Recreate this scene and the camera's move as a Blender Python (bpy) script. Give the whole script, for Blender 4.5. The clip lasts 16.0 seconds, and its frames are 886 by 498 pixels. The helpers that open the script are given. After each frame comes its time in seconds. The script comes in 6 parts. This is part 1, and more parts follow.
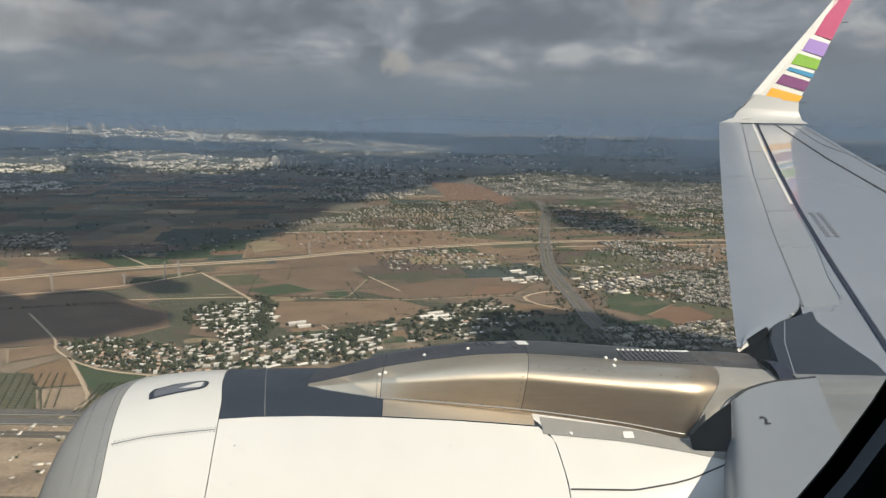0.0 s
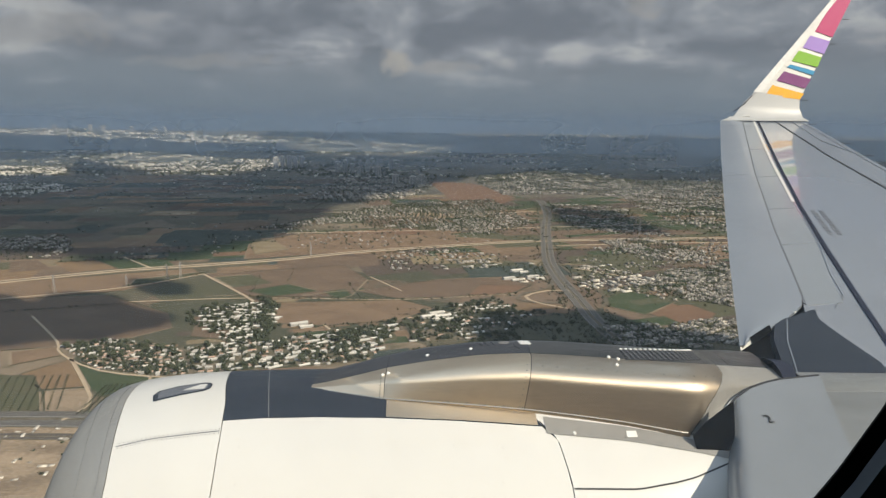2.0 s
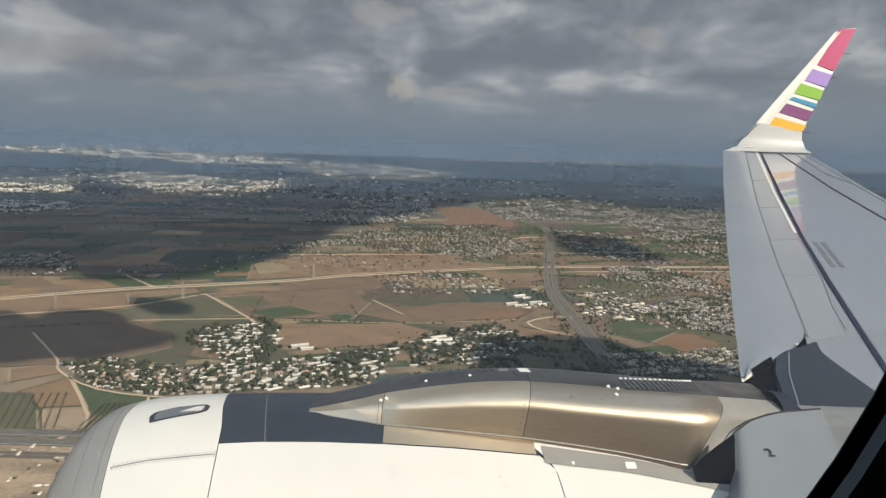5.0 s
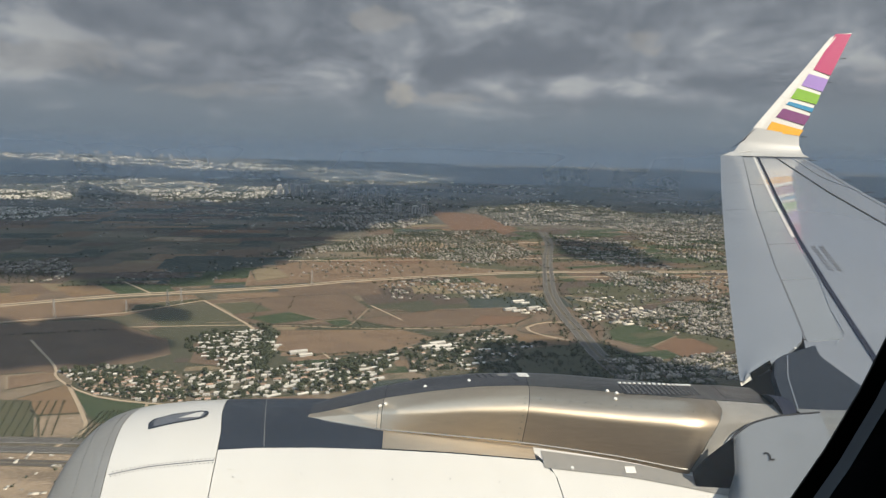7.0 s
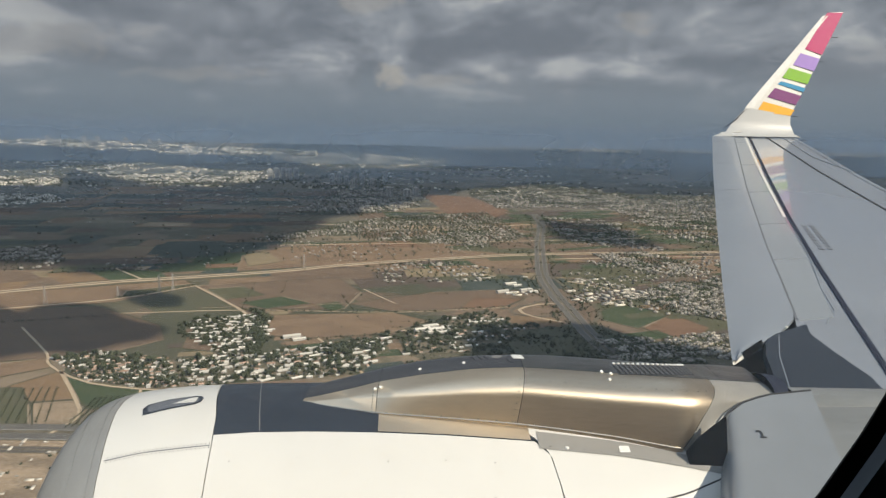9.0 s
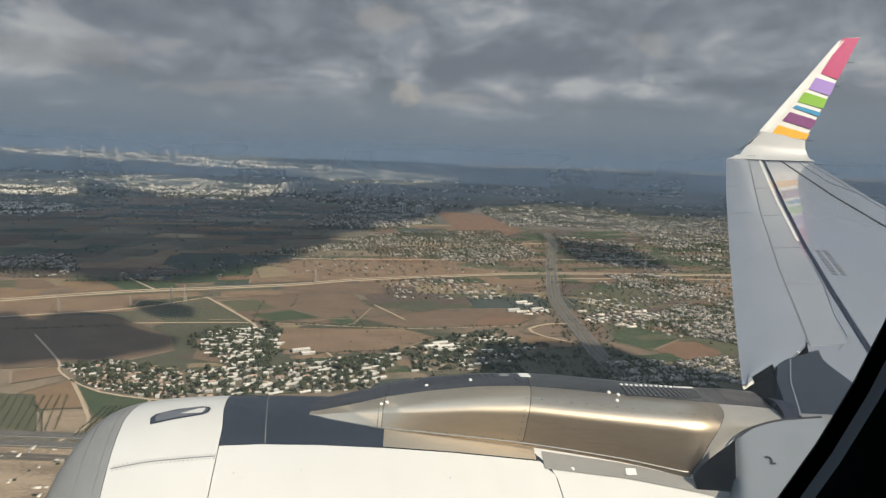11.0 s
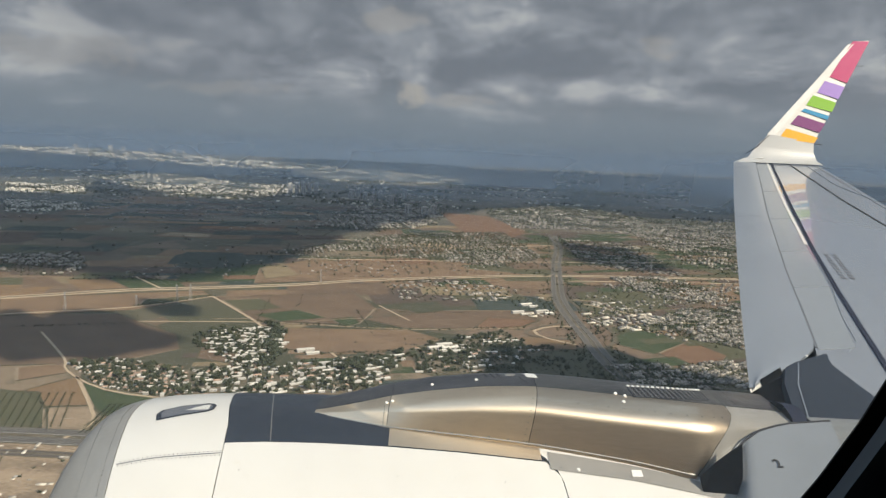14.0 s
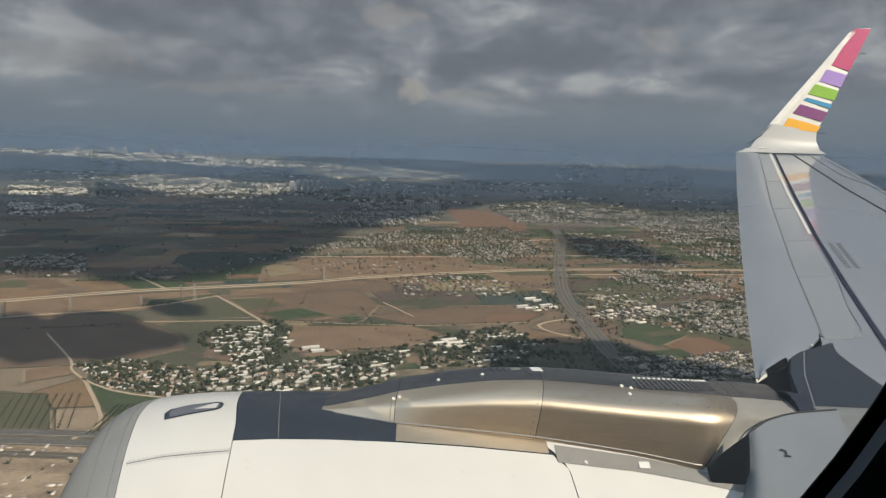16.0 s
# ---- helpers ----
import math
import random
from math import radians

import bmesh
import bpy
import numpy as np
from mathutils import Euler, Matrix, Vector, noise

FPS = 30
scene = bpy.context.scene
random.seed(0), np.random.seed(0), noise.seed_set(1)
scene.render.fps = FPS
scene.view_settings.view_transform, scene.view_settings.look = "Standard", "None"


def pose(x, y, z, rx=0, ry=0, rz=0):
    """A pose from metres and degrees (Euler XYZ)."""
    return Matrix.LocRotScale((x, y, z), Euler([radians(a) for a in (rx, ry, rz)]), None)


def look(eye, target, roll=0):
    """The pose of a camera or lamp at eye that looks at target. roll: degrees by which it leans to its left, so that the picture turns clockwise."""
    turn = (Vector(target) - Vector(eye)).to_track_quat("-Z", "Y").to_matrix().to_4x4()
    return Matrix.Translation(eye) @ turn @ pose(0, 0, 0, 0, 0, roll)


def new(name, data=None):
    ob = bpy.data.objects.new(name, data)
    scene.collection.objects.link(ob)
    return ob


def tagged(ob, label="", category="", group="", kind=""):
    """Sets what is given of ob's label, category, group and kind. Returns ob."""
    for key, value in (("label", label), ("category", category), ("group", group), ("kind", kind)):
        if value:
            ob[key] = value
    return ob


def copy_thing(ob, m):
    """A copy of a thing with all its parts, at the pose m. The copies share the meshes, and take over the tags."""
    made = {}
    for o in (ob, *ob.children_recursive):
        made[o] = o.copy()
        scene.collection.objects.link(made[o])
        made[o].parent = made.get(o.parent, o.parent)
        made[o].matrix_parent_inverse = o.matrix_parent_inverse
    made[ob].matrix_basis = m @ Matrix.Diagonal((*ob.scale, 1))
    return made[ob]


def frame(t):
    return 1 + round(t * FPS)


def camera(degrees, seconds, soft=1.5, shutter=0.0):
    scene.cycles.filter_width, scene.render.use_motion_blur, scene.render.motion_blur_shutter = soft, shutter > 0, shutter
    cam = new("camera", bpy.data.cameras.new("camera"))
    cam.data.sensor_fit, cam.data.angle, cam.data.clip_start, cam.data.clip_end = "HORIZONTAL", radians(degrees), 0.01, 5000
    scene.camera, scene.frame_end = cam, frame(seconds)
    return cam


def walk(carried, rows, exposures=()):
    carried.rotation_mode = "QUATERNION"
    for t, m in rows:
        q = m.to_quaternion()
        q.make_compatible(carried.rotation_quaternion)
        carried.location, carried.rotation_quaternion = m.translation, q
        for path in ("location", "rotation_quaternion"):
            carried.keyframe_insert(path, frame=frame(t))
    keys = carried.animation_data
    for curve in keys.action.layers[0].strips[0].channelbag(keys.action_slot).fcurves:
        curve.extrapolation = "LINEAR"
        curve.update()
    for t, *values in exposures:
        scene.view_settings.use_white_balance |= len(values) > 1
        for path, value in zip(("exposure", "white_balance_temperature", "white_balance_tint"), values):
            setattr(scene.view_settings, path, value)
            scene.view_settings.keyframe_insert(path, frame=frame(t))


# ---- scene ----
cam = camera(70.96, 16.0, soft=1.3)
PATH = [
    (0, (0.0034, -0.005, 199.9944), (-0.0108, 1.956, 199.6030), 1.0),
    (0.5, (-0.0043, -0.009, 199.9958), (-0.0126, 1.956, 199.6231), 0.9),
    (1, (0.0025, -0.025, 200.0232), (-0.0119, 1.944, 199.6717), 0.3),
    (1.5, (-0.0066, -0.009, 200.0117), (-0.0230, 1.958, 199.6478), 0.3),
    (2, (-0.0028, -0.009, 200.0016), (-0.0213, 1.953, 199.6087), 0.6),
    (2.5, (0.0162, -0.011, 200.0132), (-0.0139, 1.953, 199.6379), 0.8),
    (3, (0.0109, -0.006, 200.0076), (-0.0129, 1.964, 199.6582), 0.9),
    (3.5, (0.0061, -0.014, 200.0094), (-0.0165, 1.954, 199.6586), 1.1),
    (4, (0.0073, -0.017, 200.0131), (-0.0188, 1.955, 199.6825), 1.5),
    (6.5, (0.0140, -0.026, 200.0123), (-0.0172, 1.95, 199.7060), 1.6),
    (7, (0.0107, -0.028, 200.0116), (-0.0148, 1.949, 199.7131), 1.4),
    (7.5, (-0.0177, -0.007, 200.0181), (-0.0198, 1.968, 199.6981), 0.7),
    (8, (-0.0207, -0.001, 200.0119), (-0.0122, 1.969, 199.6577), 0.7),
    (8.5, (0.0029, 0.013, 200.0097), (0.0085, 1.979, 199.6430), 1.0),
    (9, (0.0007, -0.011, 200.0071), (0.0014, 1.959, 199.6551), 1.0),
    (11.5, (0.0165, -0.03, 200.0071), (-0.0293, 1.948, 199.7164), 2.3),
    (12, (0.0021, -0.028, 199.9896), (-0.0441, 1.951, 199.7045), 2.5),
    (12.5, (0.0023, -0.031, 199.9993), (-0.0456, 1.946, 199.7058), 2.5),
    (13, (0.0003, -0.03, 199.9969), (-0.0506, 1.947, 199.7029), 2.4),
    (13.5, (0.0067, -0.029, 200.0029), (-0.0478, 1.949, 199.7104), 2.3),
    (14, (0.0025, -0.026, 199.9909), (-0.0517, 1.95, 199.6959), 2.5),
    (14.5, (-0.0001, -0.028, 199.9909), (-0.0537, 1.948, 199.6901), 2.5),
    (15, (0.0009, -0.028, 199.9962), (-0.0561, 1.947, 199.6853), 2.4),
    (15.5, (0.0001, -0.027, 199.9947), (-0.0606, 1.947, 199.6776), 1.6),
    (16, (-0.0038, -0.031, 199.9890), (-0.0669, 1.944, 199.6798), 1.5),
]
walk(cam, [(t, look(eye, target, roll)) for t, eye, target, roll in PATH], exposures=[(0, 0.0), (3.0, 0.0), (4.0, 0.08), (6.5, 0.0), (9.0, 0.0), (12.5, 0.02), (14.0, 0.05), (15.0, 0.05), (15.5, 0.03), (16.0, -0.17)])
SUN_TO = Vector((0.62, -0.46, 0.63)).normalized()
EYE_Z = 200.0

# ---- world, sun ----
world = bpy.data.worlds.new("sky")
scene.world = world
world.use_nodes = True


def build_sky():
    nt = world.node_tree
    n, ln = nt.nodes, nt.links
    n.clear()

    def add(kind, **kw):
        node = n.new(kind)
        for k, v in kw.items():
            setattr(node, k, v)
        return node

    def math_node(op, a, b=None):
        m = add("ShaderNodeMath", operation=op)
        for i, v in enumerate((a, b)):
            if v is None:
                continue
            if isinstance(v, (int, float)):
                m.inputs[i].default_value = v
            else:
                ln.new(v, m.inputs[i])
        return m.outputs[0]

    def mix(fac, a, b):
        m = add("ShaderNodeMix", data_type="RGBA")
        for i, v in ((0, fac), (6, a), (7, b)):
            if isinstance(v, (float, int)):
                m.inputs[i].default_value = v
            elif isinstance(v, tuple):
                m.inputs[i].default_value = (*v, 1)
            else:
                ln.new(v, m.inputs[i])
        return m.outputs[2]

    def ramp(fac, a, b):
        r = add("ShaderNodeMapRange", interpolation_type="SMOOTHSTEP")
        ln.new(fac, r.inputs[0])
        r.inputs[1].default_value, r.inputs[2].default_value = a, b
        return r.outputs[0]

    tc = add("ShaderNodeTexCoord")
    sep = add("ShaderNodeSeparateXYZ")
    ln.new(tc.outputs["Generated"], sep.inputs[0])
    x, y, z = sep.outputs
    # a flat deck seen in perspective, and billows on the vault
    low = math_node("ADD", math_node("MAXIMUM", z, 0.0), 0.075)
    deck_at = add("ShaderNodeCombineXYZ")
    ln.new(math_node("DIVIDE", x, low), deck_at.inputs[0])
    ln.new(math_node("DIVIDE", y, low), deck_at.inputs[1])
    vault_at = add("ShaderNodeCombineXYZ")
    ln.new(x, vault_at.inputs[0])
    ln.new(y, vault_at.inputs[1])
    ln.new(math_node("MULTIPLY", z, 1.7), vault_at.inputs[2])

    def clouds(at, scale, detail, rough, off, dist=0.0):
        mp = add("ShaderNodeMapping")
        mp.inputs["Location"].default_value = off
        ln.new(at.outputs[0], mp.inputs["Vector"])
        t = add("ShaderNodeTexNoise")
        t.inputs["Scale"].default_value = scale
        t.inputs["Detail"].default_value = detail
        t.inputs["Roughness"].default_value = rough
        t.inputs["Distortion"].default_value = dist
        ln.new(mp.outputs[0], t.inputs["Vector"])
        return t.outputs["Fac"]

    big = clouds(deck_at, 0.33, 3.0, 0.5, (2.3, 0.4, 0.0))
    mid = clouds(deck_at, 0.85, 6.0, 0.55, (5.1, 3.4, 1.0), 0.3)
    lump = clouds(vault_at, 7.5, 7.0, 0.56, (3.7, 1.4, 0.6), 0.5)
    fine = clouds(vault_at, 21.0, 6.0, 0.60, (1.1, 7.4, 2.0), 0.4)
    shade = math_node("ADD", math_node("ADD", math_node("MULTIPLY", mid, 0.36), math_node("MULTIPLY", lump, 0.48)), math_node("MULTIPLY", fine, 0.16))
    deck = mix(ramp(shade, 0.40, 0.60), (0.165, 0.186, 0.216), (0.310, 0.335, 0.365))
    deck = mix(math_node("MULTIPLY", ramp(shade, 0.53, 0.62), 0.85), deck, (0.45, 0.46, 0.46))
    deck = mix(math_node("MULTIPLY", ramp(big, 0.46, 0.60), 0.45), deck, (0.150, 0.170, 0.200))
    # unseen sky overhead, brightened and blued to fill the shade below
    deck = mix(math_node("MULTIPLY", ramp(z, 0.50, 0.80), 0.9), deck, (0.66, 0.87, 1.14))
    # blue gaps high up
    sky = add("ShaderNodeTexSky", sky_type="NISHITA", sun_disc=False)
    sky.sun_elevation = math.asin(SUN_TO.z)
    sky.sun_rotation = math.atan2(SUN_TO.x, SUN_TO.y)
    sk = add("ShaderNodeMix", data_type="RGBA", blend_type="MULTIPLY")
    sk.inputs[0].default_value = 1.0
    ln.new(sky.outputs[0], sk.inputs[6])
    sk.inputs[7].default_value = (0.09, 0.09, 0.09, 1)
    gap = math_node("MULTIPLY", ramp(big, 0.56, 0.70), ramp(z, 0.24, 0.38))
    col = mix(gap, deck, sk.outputs[2])
    # rain haze towards the horizon
    haze = mix(ramp(z, 0.0, 0.10), (0.165, 0.207, 0.250), (0.205, 0.240, 0.272))
    edge = math_node("ADD", z, math_node("MULTIPLY", math_node("SUBTRACT", lump, 0.5), 0.10))
    col = mix(math_node("MULTIPLY", ramp(edge, 0.110, 0.050), 0.95), col, haze)
    # two sunlit puffs low in the sky
    az, el = math_node("DIVIDE", x, math_node("MAXIMUM", y, 0.05)), math_node("DIVIDE", z, math_node("MAXIMUM", y, 0.05))
    for a0, e0, ra, re, amount in ((-0.64, 0.140, 0.120, 0.026, 0.30), (-0.085, 0.094, 0.026, 0.016, 0.75), (-0.02, 0.086, 0.050, 0.010, 0.35), (-0.38, 0.092, 0.10, 0.011, 0.25), (0.29, 0.180, 0.03, 0.02, 0.4), (-0.12, 0.205, 0.05, 0.02, 0.4)):
        du = math_node("DIVIDE", math_node("SUBTRACT", az, a0), ra)
        dv = math_node("DIVIDE", math_node("SUBTRACT", el, e0), re)
        dist = math_node("ADD", math_node("MULTIPLY", du, du), math_node("MULTIPLY", dv, dv))
        rag = math_node("ADD", dist, math_node("MULTIPLY", math_node("SUBTRACT", fine, 0.5), 6.0))
        near = math_node("MULTIPLY", ramp(rag, 1.5, 0.1), math_node("GREATER_THAN", y, 0.1))
        col = mix(math_node("MULTIPLY", near, amount), col, (0.42, 0.40, 0.36))
    bg = add("ShaderNodeBackground")
    ln.new(col, bg.inputs[0])
    bg.inputs[1].default_value = 1.0
    ln.new(bg.outputs[0], add("ShaderNodeOutputWorld").inputs[0])


build_sky()
sun = new("sun", bpy.data.lights.new("sun", "SUN"))
sun.data.energy, sun.data.angle, sun.data.color = 5.3, radians(0.6), (1.0, 0.89, 0.71)
sun.matrix_world = look(SUN_TO * 1000, (0, 0, 0))

# ---- materials ----
MATS = {}


def material(name, col, col2=None, rough=0.6, metal=0.0, scale=1.0, amount=1.0, fine=8.0, bump=0.0, island=0.0, obj_random=0.0,
             streak=None, spec=0.5, coat=0.0, low=0.35, high=0.65, brushed=0.0):
    """Two colours mixed by a coarse and a fine noise at real size, with bump and a per-piece shift."""
    if name in MATS:
        return MATS[name]
    m = bpy.data.materials.new(name)
    m.use_nodes = True
    nt = m.node_tree
    n, ln = nt.nodes, nt.links
    b = n["Principled BSDF"]
    b.inputs["Roughness"].default_value, b.inputs["Metallic"].default_value = rough, metal
    b.inputs["Specular IOR Level"].default_value = spec
    b.inputs["Coat Weight"].default_value = coat
    col2 = col2 or tuple(c * 0.8 for c in col)
    geo = n.new("ShaderNodeNewGeometry")
    mp = n.new("ShaderNodeMapping")
    mp.inputs["Scale"].default_value = streak or (1, 1, 1)
    ln.new(geo.outputs["Position"], mp.inputs["Vector"])
    noises = []
    for s in (scale, scale * fine):
        t = n.new("ShaderNodeTexNoise")
        t.inputs["Scale"].default_value, t.inputs["Detail"].default_value = s, 5.0
        ln.new(mp.outputs[0], t.inputs["Vector"])
        noises.append(t)
    avg = n.new("ShaderNodeMath")
    avg.operation = "MULTIPLY_ADD"
    avg.inputs[1].default_value = 0.45
    ln.new(noises[1].outputs["Fac"], avg.inputs[0])
    half = n.new("ShaderNodeMath")
    half.operation = "MULTIPLY"
    half.inputs[1].default_value = 0.55
    ln.new(noises[0].outputs["Fac"], half.inputs[0])
    ln.new(half.outputs[0], avg.inputs[2])
    mr = n.new("ShaderNodeMapRange")
    mr.inputs[1].default_value, mr.inputs[2].default_value, mr.inputs[4].default_value = low, high, amount
    ln.new(avg.outputs[0], mr.inputs[0])
    mx = n.new("ShaderNodeMix")
    mx.data_type = "RGBA"
    mx.inputs[6].default_value, mx.inputs[7].default_value = (*col, 1), (*col2, 1)
    ln.new(mr.outputs[0], mx.inputs[0])
    out = mx.outputs[2]
    if island or obj_random:
        hsv = n.new("ShaderNodeHueSaturation")
        rr = n.new("ShaderNodeMapRange")
        k = island or obj_random
        rr.inputs[3].default_value, rr.inputs[4].default_value = 1 - k, 1 + k
        if island:
            ln.new(geo.outputs["Random Per Island"], rr.inputs[0])
        else:
            ln.new(n.new("ShaderNodeObjectInfo").outputs["Random"], rr.inputs[0])
        ln.new(rr.outputs[0], hsv.inputs["Value"])
        ln.new(out, hsv.inputs["Color"])
        out = hsv.outputs[0]
    ln.new(out, b.inputs["Base Color"])
    if bump:
        bp = n.new("ShaderNodeBump")
        bp.inputs["Strength"].default_value = bump
        bp.inputs["Distance"].default_value = 0.3 / scale if scale < 1 else 0.01
        ln.new(noises[1].outputs["Fac"], bp.inputs["Height"])
        ln.new(bp.outputs[0], b.inputs["Normal"])
    if metal > 0.5 or coat:
        rr2 = n.new("ShaderNodeMapRange")
        rr2.inputs[3].default_value, rr2.inputs[4].default_value = rough * 0.8, rough * 1.3
        ln.new(avg.outputs[0], rr2.inputs[0])
        ln.new(rr2.outputs[0], b.inputs["Roughness"])
    if brushed:
        tan = n.new("ShaderNodeTangent")
        tan.direction_type, tan.axis = "RADIAL", "X"
        ln.new(tan.outputs[0], b.inputs["Tangent"])
        b.inputs["Anisotropic"].default_value, b.inputs["Anisotropic Rotation"].default_value = brushed, 0.25
    MATS[name] = m
    return m


def ground_material():
    """Dry farmland: a patchwork of ploughed, stubble and green plots with soft soil patches."""
    m = bpy.data.materials.new("farmland")
    m.use_nodes = True
    nt = m.node_tree
    n, ln = nt.nodes, nt.links
    b = n["Principled BSDF"]
    b.inputs["Roughness"].default_value = 0.95
    b.inputs["Specular IOR Level"].default_value = 0.15
    geo = n.new("ShaderNodeNewGeometry")
    mp = n.new("ShaderNodeMapping")
    mp.inputs["Scale"].default_value = (1 / 150, 1 / 95, 0.0)
    mp.inputs["Rotation"].default_value = (0, 0, radians(14))
    ln.new(geo.outputs["Position"], mp.inputs["Vector"])
    warp = n.new("ShaderNodeTexNoise")
    warp.inputs["Scale"].default_value = 0.9
    ln.new(mp.outputs[0], warp.inputs["Vector"])
    va = n.new("ShaderNodeVectorMath")
    va.operation = "MULTIPLY_ADD"
    va.inputs[1].default_value = (0.35, 0.35, 0)
    ln.new(warp.outputs["Color"], va.inputs[0])
    ln.new(mp.outputs[0], va.inputs[2])
    vo = n.new("ShaderNodeTexVoronoi")
    vo.distance = "MANHATTAN"
    vo.inputs["Scale"].default_value = 1.0
    ln.new(va.outputs[0], vo.inputs["Vector"])
    sep = n.new("ShaderNodeSeparateColor")
    ln.new(vo.outputs["Color"], sep.inputs[0])
    cr = n.new("ShaderNodeValToRGB")
    cr.color_ramp.interpolation = "CONSTANT"
    tones = [(0.0, (0.175, 0.125, 0.088)), (0.2, (0.135, 0.105, 0.075)), (0.36, (0.205, 0.160, 0.112)), (0.5, (0.080, 0.082, 0.050)),
             (0.62, (0.110, 0.098, 0.066)), (0.76, (0.150, 0.108, 0.076)), (0.88, (0.062, 0.066, 0.042))]
    els = cr.color_ramp.elements
    els[0].position, els[0].color = 0.0, (*tones[0][1], 1)
    els[1].position, els[1].color = tones[1][0], (*tones[1][1], 1)
    for p, c in tones[2:]:
        e = els.new(p)
        e.color = (*c, 1)
    ln.new(sep.outputs[0], cr.inputs[0])
    col = cr.outputs[0]
    for sc, dark, lo, hi, fac in ((1 / 210, (0.085, 0.080, 0.056), 0.48, 0.66, 0.6), (1 / 22, (0.070, 0.072, 0.046), 0.52, 0.70, 0.6), (1 / 3.5, (0.22, 0.18, 0.13), 0.52, 0.75, 0.45)):
        t = n.new("ShaderNodeTexNoise")
        t.inputs["Scale"].default_value, t.inputs["Detail"].default_value = sc, 6.0
        ln.new(geo.outputs["Position"], t.inputs["Vector"])
        mr = n.new("ShaderNodeMapRange")
        mr.inputs[1].default_value, mr.inputs[2].default_value, mr.inputs[4].default_value = lo, hi, fac
        ln.new(t.outputs["Fac"], mr.inputs[0])
        mx = n.new("ShaderNodeMix")
        mx.data_type = "RGBA"
        ln.new(mr.outputs[0], mx.inputs[0])
        ln.new(col, mx.inputs[6])
        mx.inputs[7].default_value = (*dark, 1)
        col = mx.outputs[2]
    # farther out, sooner to the left, duller tones put haze into the colour
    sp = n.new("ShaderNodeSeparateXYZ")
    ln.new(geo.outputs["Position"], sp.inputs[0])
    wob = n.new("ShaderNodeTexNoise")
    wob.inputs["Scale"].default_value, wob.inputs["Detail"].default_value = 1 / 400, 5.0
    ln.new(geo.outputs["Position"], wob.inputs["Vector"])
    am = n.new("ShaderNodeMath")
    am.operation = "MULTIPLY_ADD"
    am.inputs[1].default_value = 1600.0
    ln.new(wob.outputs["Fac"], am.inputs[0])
    left_lean = n.new("ShaderNodeMath")
    left_lean.operation = "MULTIPLY_ADD"
    left_lean.inputs[1].default_value = -0.45
    ln.new(sp.outputs[0], left_lean.inputs[0])
    ln.new(sp.outputs[1], left_lean.inputs[2])
    ln.new(left_lean.outputs[0], am.inputs[2])
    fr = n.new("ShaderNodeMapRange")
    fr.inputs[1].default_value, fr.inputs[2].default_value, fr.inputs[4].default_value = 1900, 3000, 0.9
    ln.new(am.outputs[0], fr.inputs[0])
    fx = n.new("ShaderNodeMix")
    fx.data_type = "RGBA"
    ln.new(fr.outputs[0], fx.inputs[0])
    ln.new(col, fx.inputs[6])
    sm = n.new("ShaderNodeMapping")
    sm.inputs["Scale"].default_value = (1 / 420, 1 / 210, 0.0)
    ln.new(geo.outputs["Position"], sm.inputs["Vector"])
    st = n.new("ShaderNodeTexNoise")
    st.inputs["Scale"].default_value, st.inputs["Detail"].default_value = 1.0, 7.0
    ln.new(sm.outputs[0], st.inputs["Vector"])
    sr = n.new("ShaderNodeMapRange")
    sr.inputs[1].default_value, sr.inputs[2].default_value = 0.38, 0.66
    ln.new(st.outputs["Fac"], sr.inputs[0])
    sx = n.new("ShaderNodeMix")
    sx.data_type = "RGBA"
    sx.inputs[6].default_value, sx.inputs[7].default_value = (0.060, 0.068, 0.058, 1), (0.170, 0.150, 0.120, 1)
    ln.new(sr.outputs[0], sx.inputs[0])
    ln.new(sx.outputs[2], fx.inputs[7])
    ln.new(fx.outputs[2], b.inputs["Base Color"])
    return m


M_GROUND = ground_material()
M_WHITE = material("white_paint", (0.655, 0.645, 0.605), (0.61, 0.60, 0.565), 0.32, scale=0.6, fine=9, coat=0.2)
M_GREY = material("light_grey_paint", (0.220, 0.243, 0.280), (0.196, 0.219, 0.254), 0.24, scale=0.5, fine=10, coat=0.6)
M_SLAT = material("slat_grey_paint", (0.215, 0.240, 0.275), (0.187, 0.210, 0.243), 0.36, scale=0.7, fine=9, coat=0.2)
# same paint as the outer slat; its softer light is put into the colour
M_SLAT_IN = material("inboard_slat_grey", (0.205, 0.222, 0.240), (0.180, 0.196, 0.212), 0.38, scale=0.7, fine=9, coat=0.1)
M_NOSE = material("polished_leading_edge", (0.42, 0.44, 0.47), (0.36, 0.38, 0.41), 0.3, metal=0.7, scale=1.0, fine=9)
M_LIP = material("bare_inlet_metal", (0.345, 0.335, 0.305), (0.285, 0.277, 0.255), 0.42, metal=0.35, scale=1.2, fine=7, streak=(4, 1, 1))
M_TITAN = material("brushed_titanium", (0.82, 0.685, 0.505), (0.68, 0.56, 0.405), 0.42, metal=0.90, scale=1.6, fine=12, streak=(0.6, 4, 4), bump=0.05, brushed=0.6)
# rear panel: same metal, its dimmer reflection put into a darker colour
M_TITAN_AFT = material("dimmed_aft_titanium", (0.69, 0.575, 0.43), (0.55, 0.455, 0.34), 0.41, metal=0.95, scale=1.6, fine=12, streak=(0.6, 4, 4), bump=0.05, brushed=0.6)
